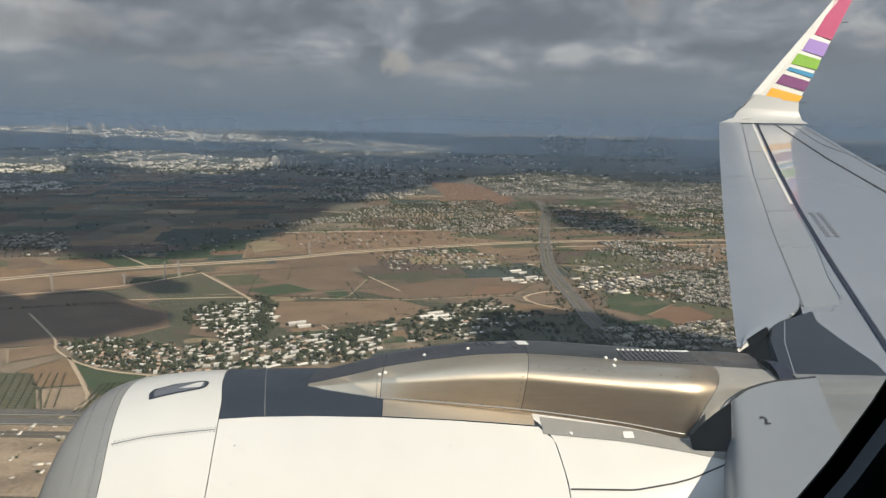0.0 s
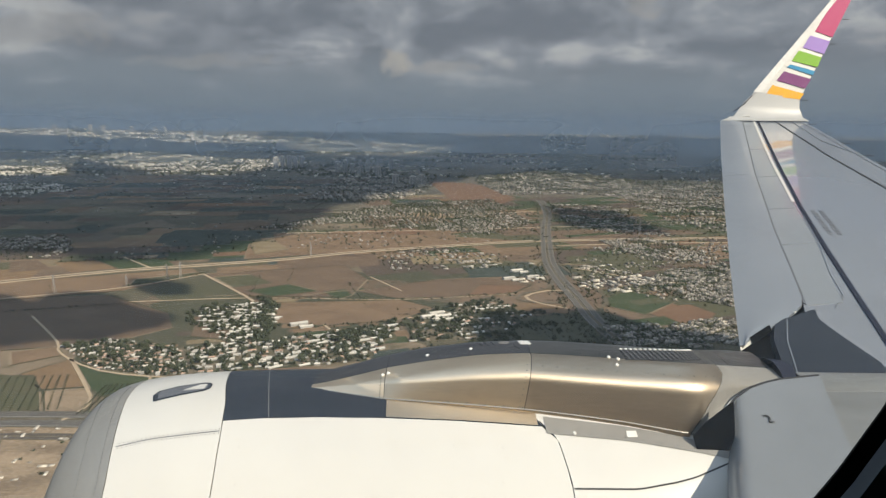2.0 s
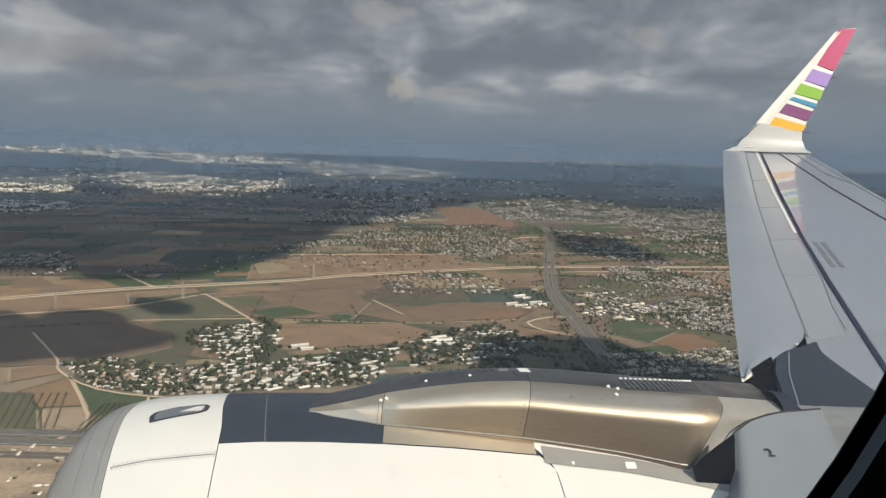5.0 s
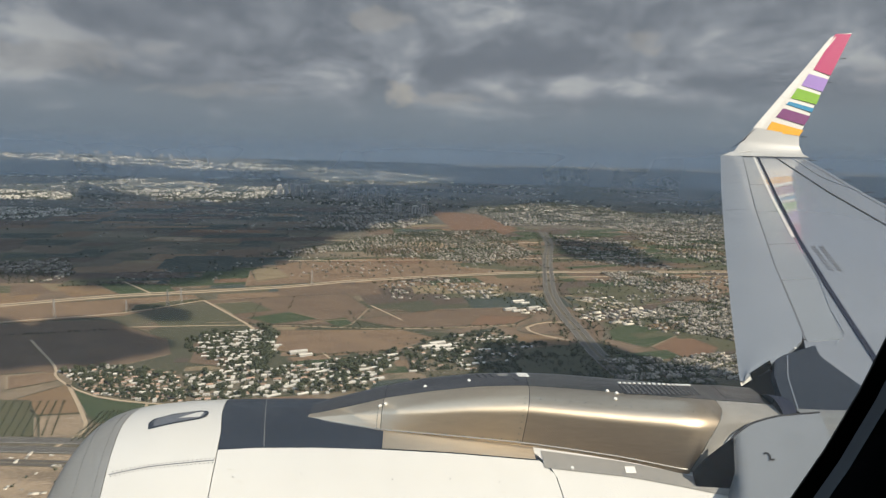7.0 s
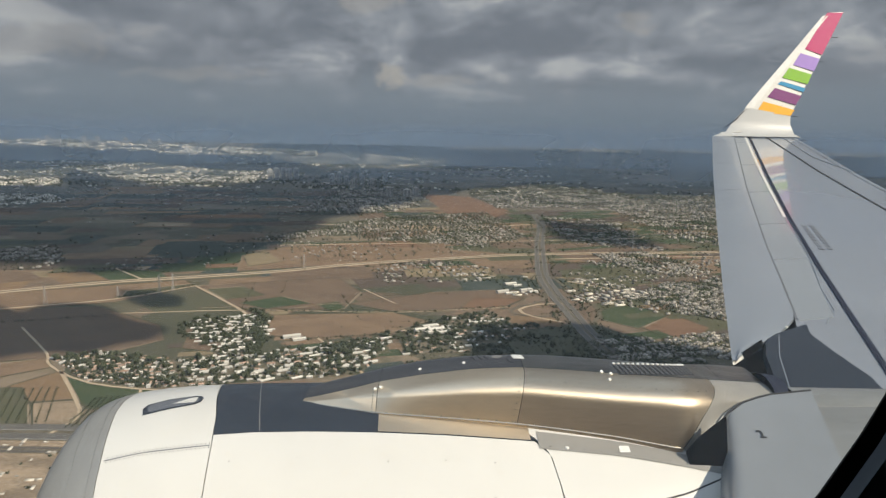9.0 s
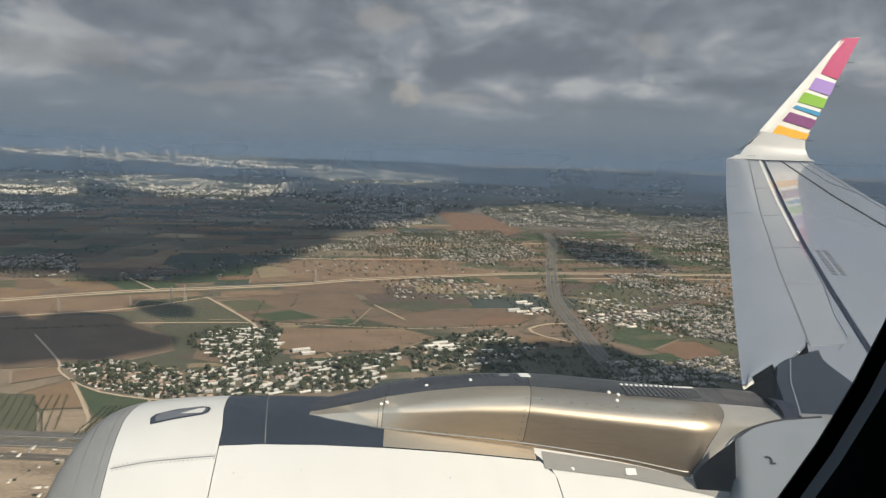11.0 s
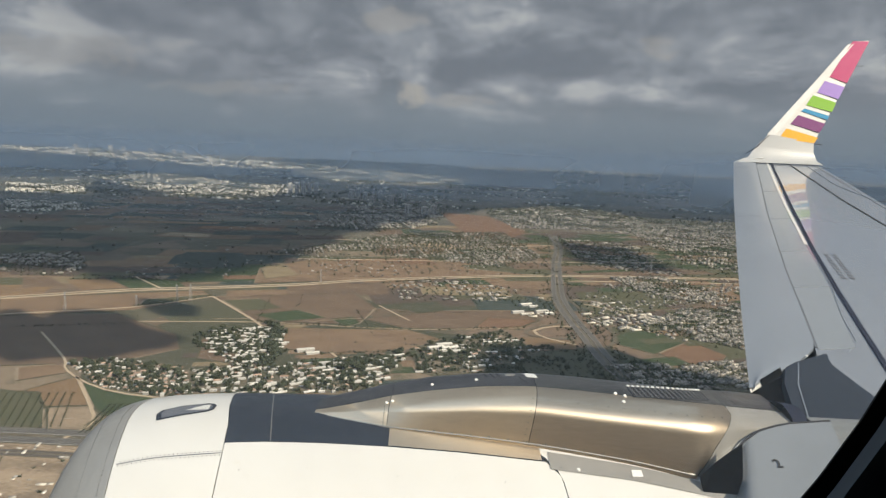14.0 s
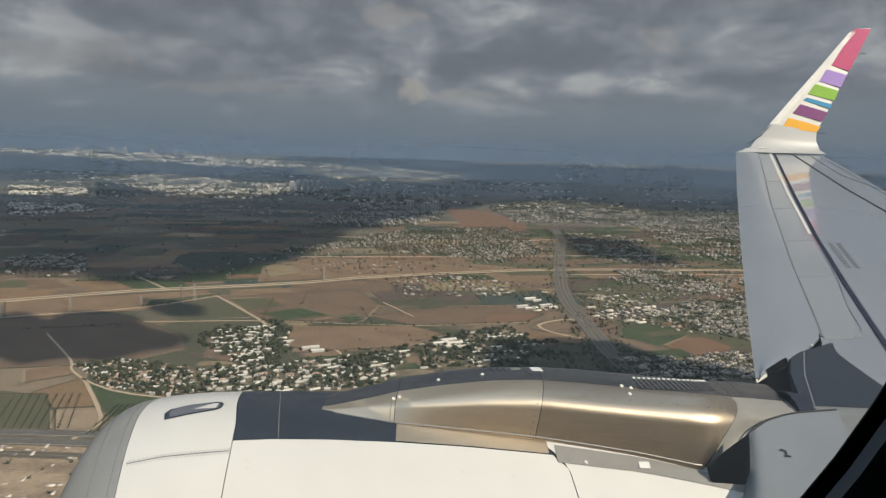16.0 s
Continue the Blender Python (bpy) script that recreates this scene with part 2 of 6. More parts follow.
# upper covers: the dark sky they mirror is put into the base colour
M_COVER = material("darkened_titanium_cover", (0.35, 0.32, 0.275), (0.20, 0.183, 0.16), 0.34, metal=1.0, scale=1.4, fine=12, streak=(0.5, 4, 4), bump=0.05, brushed=0.5)
M_COVER_NOSE = material("dark_front_cover", (0.165, 0.160, 0.160), (0.085, 0.086, 0.092), 0.36, metal=0.85, scale=1.4, fine=12, streak=(0.5, 4, 4), bump=0.05, brushed=0.4)
M_DARK = material("dark_blue_grey_paint", (0.024, 0.030, 0.042), (0.017, 0.022, 0.032), 0.38, scale=0.8, fine=10, spec=0.35)
M_SEAM = material("seam_sealant", (0.03, 0.03, 0.032), rough=0.7)
M_JOINT = material("shallow_skin_joint", (0.13, 0.14, 0.16), rough=0.5)
# black that stands in for deep shade in gaps and behind the fairing
M_SHADE_BLACK = material("deep_shade_black", (0.004, 0.004, 0.004), rough=0.9, spec=0.0)
M_STRIPE = material("dark_seal_strip", (0.014, 0.018, 0.036), rough=0.7, spec=0.2)
M_CREAM = material("cream_fairing_paint", (0.26, 0.252, 0.232), (0.22, 0.213, 0.197), 0.35, scale=1.5)
M_ROOT = material("stained_root_paint", (0.188, 0.196, 0.196), (0.145, 0.151, 0.150), 0.4, scale=1.3, fine=7, streak=(0.5, 3, 3))
M_WORN = material("worn_white_paint", (0.60, 0.585, 0.54), (0.52, 0.505, 0.47), 0.4, scale=3)
M_RIVET = material("rivet_metal", (0.16, 0.16, 0.16), rough=0.4, metal=0.6)
M_BOLT = material("white_sealed_bolt", (0.75, 0.75, 0.72), rough=0.5)
M_RUBBER = material("black_rubber", (0.006, 0.006, 0.007), rough=0.8)
M_PANEL = material("cabin_panel", (0.13, 0.16, 0.19), (0.11, 0.14, 0.165), rough=0.6)
M_LINING = material("cabin_lining_plastic", (0.66, 0.66, 0.64), (0.60, 0.60, 0.58), rough=0.6)
LIVERY = {"pink": (0.47, 0.012, 0.13), "lilac": (0.33, 0.20, 0.58), "green": (0.20, 0.44, 0.005), "blue": (0.003, 0.24, 0.46),
          "purple": (0.17, 0.016, 0.15), "yellow": (0.82, 0.40, 0.004)}
M_LIV = {k: material(k + "_livery_paint", c, tuple(v * 0.92 for v in c), 0.45, scale=0.8, spec=0.2) for k, c in LIVERY.items()}


# ---- helpers for building ----
def mesh_from(name, verts, faces, mat, smooth=False):
    me = bpy.data.meshes.new(name)
    me.from_pydata([tuple(v) for v in verts], [], [tuple(f) for f in faces])
    me.materials.append(mat)
    if smooth:
        me.polygons.foreach_set("use_smooth", [True] * len(me.polygons))
    me.update()
    return me


def part(name, bm, mat, parent, label="", smooth=False):
    """Links a bmesh as one mesh object under a thing or a part."""
    me = bpy.data.meshes.new(name)
    bmesh.ops.recalc_face_normals(bm, faces=bm.faces)
    bm.to_mesh(me)
    bm.free()
    me.materials.append(mat)
    if smooth:
        me.polygons.foreach_set("use_smooth", [True] * len(me.polygons))
        me.set_sharp_from_angle(angle=radians(38))
    ob = new(name, me)
    ob.parent = parent
    return tagged(ob, label)


def part_me(name, me, parent, label=""):
    ob = new(name, me)
    ob.parent = parent
    return tagged(ob, label)


def empty(name, at, label, category, group=""):
    ob = new(name)
    ob.empty_display_size = 0.5
    ob.location = at
    return tagged(ob, label, category, group)


def sheet(rows, thick=0.0, up=(0, 0, 1)):
    """A bmesh grid through rows of points; with thick it becomes a closed slab pushed down along -up."""
    bm = bmesh.new()
    top = [[bm.verts.new(p) for p in r] for r in rows]
    nr, nc = len(rows), len(rows[0])
    for i in range(nr - 1):
        for j in range(nc - 1):
            bm.faces.new((top[i][j], top[i + 1][j], top[i + 1][j + 1], top[i][j + 1]))
    if thick:
        d = Vector(up) * -thick
        bot = [[bm.verts.new(Vector(p) + d) for p in r] for r in rows]
        for i in range(nr - 1):
            for j in range(nc - 1):
                bm.faces.new((bot[i][j], bot[i][j + 1], bot[i + 1][j + 1], bot[i + 1][j]))
        ring = [(i, 0) for i in range(nr)] + [(nr - 1, j) for j in range(1, nc)] + [(i, nc - 1) for i in range(nr - 2, -1, -1)] + [(0, j) for j in range(nc - 2, 0, -1)]
        for (a, b_), (c, d_) in zip(ring, ring[1:] + ring[:1]):
            bm.faces.new((top[a][b_], top[c][d_], bot[c][d_], bot[a][b_]))
    return bm


def ribbon(points, width, thick, up):
    """A strip of constant width along a line of points, lying on a surface with normal up (a vector or one per point)."""
    pts = [Vector(p) for p in points]
    rows = []
    for i, p in enumerate(pts):
        u = Vector(up[i]) if isinstance(up, list) else Vector(up)
        d = pts[min(i + 1, len(pts) - 1)] - pts[max(i - 1, 0)]
        s = d.cross(u).normalized() * width / 2
        rows.append([p - s + u * thick, p + s + u * thick])
    return sheet(rows, thick * 2 if thick else 0.0, up if not isinstance(up, list) else up[0])


def slab(poly, z_top, thick):
    """A flat closed prism over a polygon in plan."""
    bm = bmesh.new()
    t = [bm.verts.new((x, y, z_top)) for x, y in poly]
    b = [bm.verts.new((x, y, z_top - thick)) for x, y in poly]
    bm.faces.new(t)
    bm.faces.new(b[::-1])
    for i in range(len(t)):
        j = (i + 1) % len(t)
        bm.faces.new((t[i], b[i], b[j], t[j]))
    return bm


def lerp(table, x):
    """Linear look-up in a table of (x, y)."""
    xs, ys = zip(*table)
    return float(np.interp(x, xs, ys))


def smooth01(v):
    v = min(max(v, 0.0), 1.0)
    return v * v * (3 - 2 * v)

# ================= the airliner =================
YAW = radians(4)
AXIS, OUTW, UPW = Vector((math.cos(YAW), math.sin(YAW), 0)), Vector((-math.sin(YAW), math.cos(YAW), 0)), Vector((0, 0, 1))
NAC = Vector((0, 4.1, -2.985))
plane = empty("airliner", (0, 0, EYE_Z), "white and grey airliner in flight with striped upturned wingtip", "airliner")


# ---- engine nacelle ----
def nacelle_radius(s):
    if s < -0.91:
        u = min((-0.91 - s) / 1.516, 1.0)
        return 0.984 + 0.236 * (1 - u ** 3.18) ** (1 / 3.18)
    if s > 1.2:
        return 1.22 - 0.10 * ((s - 1.2) / 1.6) ** 1.6
    return 1.22


def on_nacelle(s, deg, lift=0.0):
    r, a = nacelle_radius(s) + lift, radians(deg)
    return NAC + AXIS * s + OUTW * (r * math.sin(a)) + UPW * (r * math.cos(a))


def nac_up(deg):
    a = radians(deg)
    return OUTW * math.sin(a) + UPW * math.cos(a)


def nacelle_patch(front, back, a0, a1, na, ns, lift, power=1.0):
    """A shell between two edge tables (angle -> s) over an angle range, with rolled-in rims."""
    rows = []
    for i in range(na + 1):
        a = a0 + (a1 - a0) * i / na
        f, b = lerp(front, a), lerp(back, a)
        ss = [f + (b - f) * (j / ns) ** power for j in range(ns + 1)]
        row = [on_nacelle(f, a, lift - 0.015)] + [on_nacelle(s, a, lift) for s in ss] + [on_nacelle(b, a, lift - 0.015)]
        rows.append(row)
    rows.insert(0, [p - nac_up(a0) * 0.015 for p in rows[0]])
    rows.append([p - nac_up(a1) * 0.015 for p in rows[-1]])
    return sheet(rows)


PAINT = [(-180, -2.02), (-60, -2.00), (-37.7, -2.03), (-28, -2.062), (-15.8, -2.112), (-4.3, -2.161), (4.3, -2.18), (30, -2.20), (180, -2.1)]
COWL = [(-180, -1.41), (-38.5, -1.41), (-32, -1.418), (-23, -1.433), (-11.6, -1.466), (0, -1.53), (17.8, -1.60), (40, -1.62), (180, -1.5)]
REAR = [(-180, 0.80), (-41, 0.69), (-34.8, 0.671), (-27.1, 0.648), (-24.2, 0.572), (-21, 0.563), (-18.5, 0.477), (0, 0.47), (180, 0.5)]
nacelle = empty("engine_nacelle", (0, 0, 0), "", "")
nacelle.parent = plane


def shifted(table, d):
    return [(a, s + d) for a, s in table]


rows = []
for i in range(73):
    a = -180 + 5 * i
    rows.append([on_nacelle(-2.38 + 5.2 * (j / 40), a, -0.02) for j in range(41)])
part("inner_shell", sheet(rows), M_SEAM, nacelle, "", True)
part("inlet_lip", nacelle_patch([(-180, -2.4255), (180, -2.4255)], shifted(PAINT, -0.002), -180, 180, 96, 20, 0.001, 2.2), M_LIP, nacelle, "bare grey metal inlet lip", True)
# inlet throat
rows = []
for i in range(73):
    a = -180 + 5 * i
    rows.append([NAC + AXIS * s + OUTW * (r * math.sin(radians(a))) + UPW * (r * math.cos(radians(a))) for s, r in
                 ((-2.4255, 0.99), (-2.44, 0.96), (-2.42, 0.92), (-2.30, 0.89), (-1.9, 0.88), (-1.3, 0.90))])
part("inlet_throat", sheet(rows), M_LIP, nacelle, "", True)
rows = [[NAC + AXIS * -1.3 + OUTW * (r * math.sin(radians(a))) + UPW * (r * math.cos(radians(a))) for r in (0.01, 0.5, 0.9)] for a in range(-180, 181, 10)]
part("fan_disc", sheet(rows), M_DARK, nacelle)
part("inlet_cowl", nacelle_patch(shifted(PAINT, 0.002), shifted(COWL, -0.003), -180, 180, 96, 10, 0.0), M_WHITE, nacelle, "white painted inlet cowl", True)
LOWER = [(-1.45, -19.6), (-1.18, -18.9), (-0.81, -18.9), (-0.39, -19.7), (0.04, -21.3), (0.57, -24.0)]
# fan cowl below the dark panel: rows run along the axis, so the upper edge can follow the panel
rows = []
for j in range(41):
    u = j / 40
    row = []
    for i in range(33):
        v = i / 32
        s_mid = -1.43 + 2.0 * u
        top = lerp(LOWER, s_mid) - 0.05
        a = -175 + (top + 175) * v
        f, b = lerp(COWL, a) + 0.003, lerp(REAR, a) - 0.003
        row.append(on_nacelle(f + (b - f) * u, a, 0.0))
    rows.append(row)
part("fan_cowl", sheet(rows), M_WHITE, nacelle, "white painted fan cowl door", True)
rows = []
for j in range(41):
    u = j / 40
    row = []
    for i in range(25):
        v = i / 24
        s_mid = -1.43 + 2.0 * u
        low = lerp(LOWER, s_mid) + 0.05
        a = low + (60 - low) * v
        f, b = lerp(COWL, a) + 0.003, lerp(REAR, a) - 0.003
        row.append(on_nacelle(f + (b - f) * u, a, 0.001))
    rows.append(row)
part("top_panel", sheet(rows), M_DARK, nacelle, "dark blue-grey upper cowl panel", True)
part("outer_cowl", nacelle_patch(shifted(COWL, 0.006), shifted(REAR, -0.006), 60.5, 180, 40, 10, 0.0), M_WHITE, nacelle, "", True)
part("reverser_cowl", nacelle_patch(shifted(REAR, 0.003), [(-180, 2.6), (180, 2.6)], -180, 180, 96, 14, 0.0), M_WHITE, nacelle, "white painted thrust reverser cowl", True)
# grey strip along the top of the reverser cowl
rows = []
for k in range(13):
    u = k / 12
    s = 0.59 + 1.15 * u
    lo_a, hi_a = lerp([(0.59, -26.6), (0.65, -27.0), (1.08, -29.6), (1.47, -33.2), (1.75, -36)], s), lerp([(0.59, -20.4), (1.11, -24.7), (1.50, -29.2), (1.75, -32)], s)
    rows.append([on_nacelle(s, lo_a + (hi_a - lo_a) * q / 4, 0.004) for q in range(5)])
part("reverser_edge_strip", sheet(rows), M_CREAM, nacelle, "pale grey edge strip with fasteners", True)
part("nozzle", nacelle_patch([(-180, 2.6), (180, 2.6)], [(-180, 3.3), (180, 3.3)], -180, 180, 48, 4, -0.25), M_TITAN, nacelle, "", True)
# curved lower seam of the reverser cowl
SEAM = [(0.687, -43.2), (1.09, -43.8), (1.324, -42.2), (1.451, -40.9), (1.67, -37.2), (1.9, -33.5)]
part("cowl_seam", ribbon([on_nacelle(s, lerp(SEAM, s), 0.002) for s in np.linspace(0.70, 1.9, 24)], 0.010, 0.001, nac_up(-42)), M_SEAM, nacelle)
for s, a in ((-1.34, -26.5), (-1.27, -30.5), (-0.95, -30), (0.05, -29.5), (0.30, -34), (-0.62, -33), (-0.4, -27.5)):
    part("latch_mark", ribbon([on_nacelle(s, a, 0.001), on_nacelle(s + 0.035, a, 0.001)], 0.008, 0.0006, nac_up(a)), M_WORN, nacelle)
# splice line of the inlet cowl, with its two rivet rows
SPLICE = [(-2.05, -27.1), (-1.84, -25.2), (-1.445, -23.4)]
pts = [on_nacelle(s, lerp(SPLICE, s), 0.001) for s in np.linspace(-2.045, -1.44, 12)]
part("splice", ribbon(pts, 0.006, 0.001, nac_up(-25)), M_JOINT, nacelle)


def disc_mesh(name, r, h, mat, n=8):
    bm = bmesh.new()
    bmesh.ops.create_cone(bm, cap_ends=True, segments=n, radius1=r, radius2=r * 0.7, depth=h)
    me = bpy.data.meshes.new(name)
    bm.to_mesh(me)
    bm.free()
    me.materials.append(mat)
    return me


ME_RIVET, ME_BOLT = disc_mesh("rivet", 0.0045, 0.004, M_RIVET), disc_mesh("bolt", 0.014, 0.008, M_BOLT, 12)


def stud(name, me, at, up, parent):
    ob = part_me(name, me, parent)
    ob.matrix_basis = Matrix.Translation(at) @ Vector(up).to_track_quat("Z", "Y").to_matrix().to_4x4()
    return ob


for side in (-1, 1):
    for k in range(24):
        s = -2.03 + 0.585 * k / 23
        a = lerp(SPLICE, s) + side * 0.75
        stud("rivet", ME_RIVET, on_nacelle(s, a, 0.001), nac_up(a), nacelle)
for ds, count in ((-0.05, 34), (-0.17, 34)):
    for k in range(count):
        a = -44 + 50 * k / (count - 1)
        stud("rivet", ME_RIVET, on_nacelle(lerp(PAINT, a) + ds, a, 0.002), nac_up(a), nacelle)
for s, a in ((-1.28, -40), (-1.0, -45), (-0.9, -28), (0.0, -30), (0.3, -31), (-1.3, -29), (0.28, -41), (-0.35, -30)):
    stud("rivet", ME_RIVET, on_nacelle(s, a, 0.002), nac_up(a), nacelle)
for k in range(9):
    s = 0.66 + 0.105 * k
    a = lerp([(0.59, -25.6), (1.08, -28.6), (1.60, -33.2)], s)
    stud("rivet", ME_BOLT if k == 1 else ME_RIVET, on_nacelle(s, a, 0.006), nac_up(a), nacelle)
# strake opening on the inlet cowl: flat patches, the recess's shade put into dark colours
OPENING = [(-1.951, -9.2), (-1.981, -5.2), (-1.965, -2.6), (-1.853, 0.3), (-1.69, 1.9), (-1.64, 1.5), (-1.617, -0.2), (-1.617, -3.0), (-1.65, -4.4), (-1.80, -6.6)]
cen = (sum(p[0] for p in OPENING) / len(OPENING), sum(p[1] for p in OPENING) / len(OPENING))
bm = bmesh.new()
ring0 = [bm.verts.new(on_nacelle(s, a, 0.003)) for s, a in OPENING]
ring1 = [bm.verts.new(on_nacelle(cen[0] + (s - cen[0]) * 0.86, cen[1] + (a - cen[1]) * 0.80, 0.006)) for s, a in OPENING]
for i in range(len(OPENING)):
    j = (i + 1) % len(OPENING)
    bm.faces.new((ring0[i], ring0[j], ring1[j], ring1[i]))
hatch = part("cowl_opening", bm, M_DARK, nacelle, "dark cowl opening drawn as flat patches")
bm = bmesh.new()
bm.faces.new([bm.verts.new(on_nacelle(cen[0] + (s - cen[0]) * 0.88, cen[1] + (a - cen[1]) * 0.82, 0.0045)) for s, a in OPENING])
part("opening_floor", bm, M_JOINT, hatch)
bm = bmesh.new()
for s, a in ((-1.80, -3.6), (-1.655, -3.3), (-1.655, 0.2), (-1.70, 0.0)):
    bm.verts.new(on_nacelle(s, a, 0.007))
bm.faces.new(bm.verts)
part("opening_lip", bm, M_WHITE, hatch)


# ---- pylon fairing over the nacelle ----
# x; near foot y, z; shoulder y, z; far top edge y
STATIONS = [(-0.93, 3.95, -1.772, 3.962, -1.767, 4.171), (-0.837, 3.926, -1.772, 3.965, -1.755, 4.263), (-0.678, 3.883, -1.779, 3.968, -1.724, 4.29), (-0.417, 3.824, -1.792, 3.924, -1.662, 4.342),
            (-0.13, 3.802, -1.802, 3.872, -1.602, 4.363), (0.183, 3.778, -1.814, 3.824, -1.547, 4.331), (0.528, 3.749, -1.83, 3.786, -1.513, 4.294), (0.797, 3.72, -1.847, 3.757, -1.517, 4.3),
            (1.149, 3.677, -1.875, 3.718, -1.521, 4.256), (1.541, 3.613, -1.921, 3.658, -1.514, 4.163), (1.66, 3.66, -1.915, 3.705, -1.538, 4.217), (1.75, 3.76, -1.905, 3.804, -1.581, 4.332),
            (1.85, 3.88, -1.9, 3.922, -1.632, 4.471), (2.0, 4.04, -1.9, 4.08, -1.701, 4.657), (2.2, 4.12, -1.9, 4.16, -1.741, 4.756), (2.45, 4.16, -1.9, 4.2, -1.769, 4.782)]
SHOULDER_Q = 0.39


def smooth_table(k, x):
    return sum(lerp([(s[0], s[k]) for s in STATIONS], x + d) for d in (-0.06, -0.03, 0.0, 0.03, 0.06)) / 5


def fairing_point(x, q, lift=0.0):
    """q runs from 0 at the near foot over the shoulder and the flat top to 1 at the far foot."""
    yb, zb, ys, zs, yt = (smooth_table(k, x) for k in range(1, 6))
    across = [(0, yb), (SHOULDER_Q, ys), (0.72, yt), (1, yt + 0.06)]
    rise = [(0, zb), (SHOULDER_Q, zs), (0.72, zs + 0.012), (1, min(zb, zs - 0.1))]
    r = min(lerp([(0.0, 0.068), (0.2, 0.12), (0.45, 0.14), (0.62, 0.068), (1.0, 0.068)], q), q, 1 - q)
    qs = [q + r * d for d in (-1, -0.75, -0.5, -0.25, 0, 0.25, 0.5, 0.75, 1)]
    y, z = sum(lerp(across, v) for v in qs) / 9, sum(lerp(rise, v) for v in qs) / 9
    bulge = math.sin(math.pi * min(q / SHOULDER_Q, 1.0)) * 0.03 * (zs - zb)
    side = lerp([(0, -1), (0.3, -0.9), (0.45, 0), (0.68, 0), (0.85, 1)], q)
    return Vector((x, y - bulge + lift * side, z + lift * (1 - abs(side) * 0.8)))


def fairing(x0, x1, q0, q1, nx=24, nq=60, lift=0.0, cut=None):
    """cut: a table q -> x that replaces x1 (or x0, where x0 is None)."""
    rows = []
    for i in range(nx + 1):
        row = []
        for j in range(nq + 1):
            q = q0 + (q1 - q0) * j / nq
            a = lerp(cut, q) if x0 is None else x0
            b = lerp(cut, q) if x1 is None else x1
            row.append(fairing_point(a + (b - a) * i / nx, q, lift))
        rows.append(row)
    return sheet(rows)


pylon = empty("pylon", (0, 0, 0), "", "")
pylon.parent = plane
SHELF = [(-0.93, 0.42), (-0.42, 0.50), (0.3, 0.52), (3.0, 0.51)]
AFT_CUT = [(0, 1.535), (0.03, 1.54), (0.20, 1.66), (0.34, 1.83), (0.383, 1.87), (0.42, 1.90), (1, 1.90)]
MID_CUT = [(0, 0.497), (0.47, 0.558), (1, 0.558)]


def fairing_panel(front, back, low, high, lift=0.0, nx=28, nq=36):
    """One panel between two cross joints (tables q -> x) and two lengthwise joints (tables x -> q)."""
    rows = []
    for i in range(nx + 1):
        u = i / nx
        row = []
        for j in range(nq + 1):
            q = 0.35
            for _ in range(3):
                x = lerp(front, q) + 0.002 + (lerp(back, q) - lerp(front, q) - 0.004) * u
                q = lerp(low, x) + (lerp(high, x) - lerp(low, x)) * j / nq
            row.append(fairing_point(x, q, lift))
        rows.append(row)
    return sheet(rows)


FOOT, FAR = [(-1, 0.0), (3, 0.0)], [(-1, 1.0), (3, 1.0)]
TIP, FIRST = [(0, -0.932), (1, -0.932)], [(0, -0.422), (1, -0.422)]
for name, a, b in (("nose", TIP, FIRST), ("middle", FIRST, MID_CUT), ("rear", MID_CUT, AFT_CUT)):
    part("fairing_" + name, fairing_panel(a, b, FOOT, SHELF), M_TITAN_AFT if name == "rear" else M_TITAN, pylon, "brushed bare titanium side panel", True)
    part("fairing_cover", fairing_panel(a, b, SHELF, FAR, 0.0015), M_COVER if name == "rear" else M_COVER_NOSE, pylon, "titanium upper cover with its dark reflection in the colour", True)
part("fairing_core", fairing(-0.9, 2.40, 0.01, 0.99, lift=-0.010), M_SEAM, pylon, "", True)
part("fairing_upper_aft", fairing(None, 2.06, 0.514, 1, cut=[(q, x + 0.004) for q, x in AFT_CUT]), M_COVER, pylon, "", True)
part("fairing_tail", fairing(2.064, 2.42, 0.514, 1), M_COVER, pylon, "", True)
part("fairing_side_aft", fairing(None, 2.42, 0.02, 0.508, cut=[(q, x + 0.004) for q, x in AFT_CUT], lift=0.001), M_CREAM, pylon, "cream painted side panel", True)
# raised flange along the near foot
foot = [fairing_point(x, 0.03, 0.004) for x in np.linspace(-0.84, 1.52, 60)]
part("foot_flange", ribbon(foot, 0.007, 0.002, (0, -0.75, 0.66)), M_LIP, pylon)
part("foot_skirt", sheet([[on_nacelle(s, lerp([(-0.45, -11.2), (0.03, -14.5), (0.50, -18.0)], s), 0.004), on_nacelle(s, lerp(LOWER, s) + 0.15, 0.005)] for s in np.linspace(-0.42, 0.545, 30)]), M_TITAN, pylon, "", True)
for x, q in ((-0.442, 0.395), (-0.404, 0.41), (1.076, 0.52), (1.13, 0.505), (1.107, 0.45), (-0.145, 0.57), (0.161, 0.59)):
    stud("bolt", ME_BOLT, fairing_point(x, q, 0.004), (0, -0.55, 0.83), pylon)
for k in range(8):
    for x in (-0.45, 0.47):
        stud("rivet", ME_RIVET, fairing_point(x + 0.06 * k / 8 * (x > 0), 0.05 + 0.05 * k, 0.003), (0, -0.8, 0.6), pylon)
for k in range(13):
    x = 0.62 + 0.095 * k
    stud("rivet", ME_RIVET, fairing_point(x, 0.395, 0.003), (0, -0.6, 0.8), pylon)
for k in range(16):
    stud("rivet", ME_RIVET, fairing_point(-0.35 + 0.12 * k, 0.045, 0.004), (0, -0.8, 0.6), pylon)
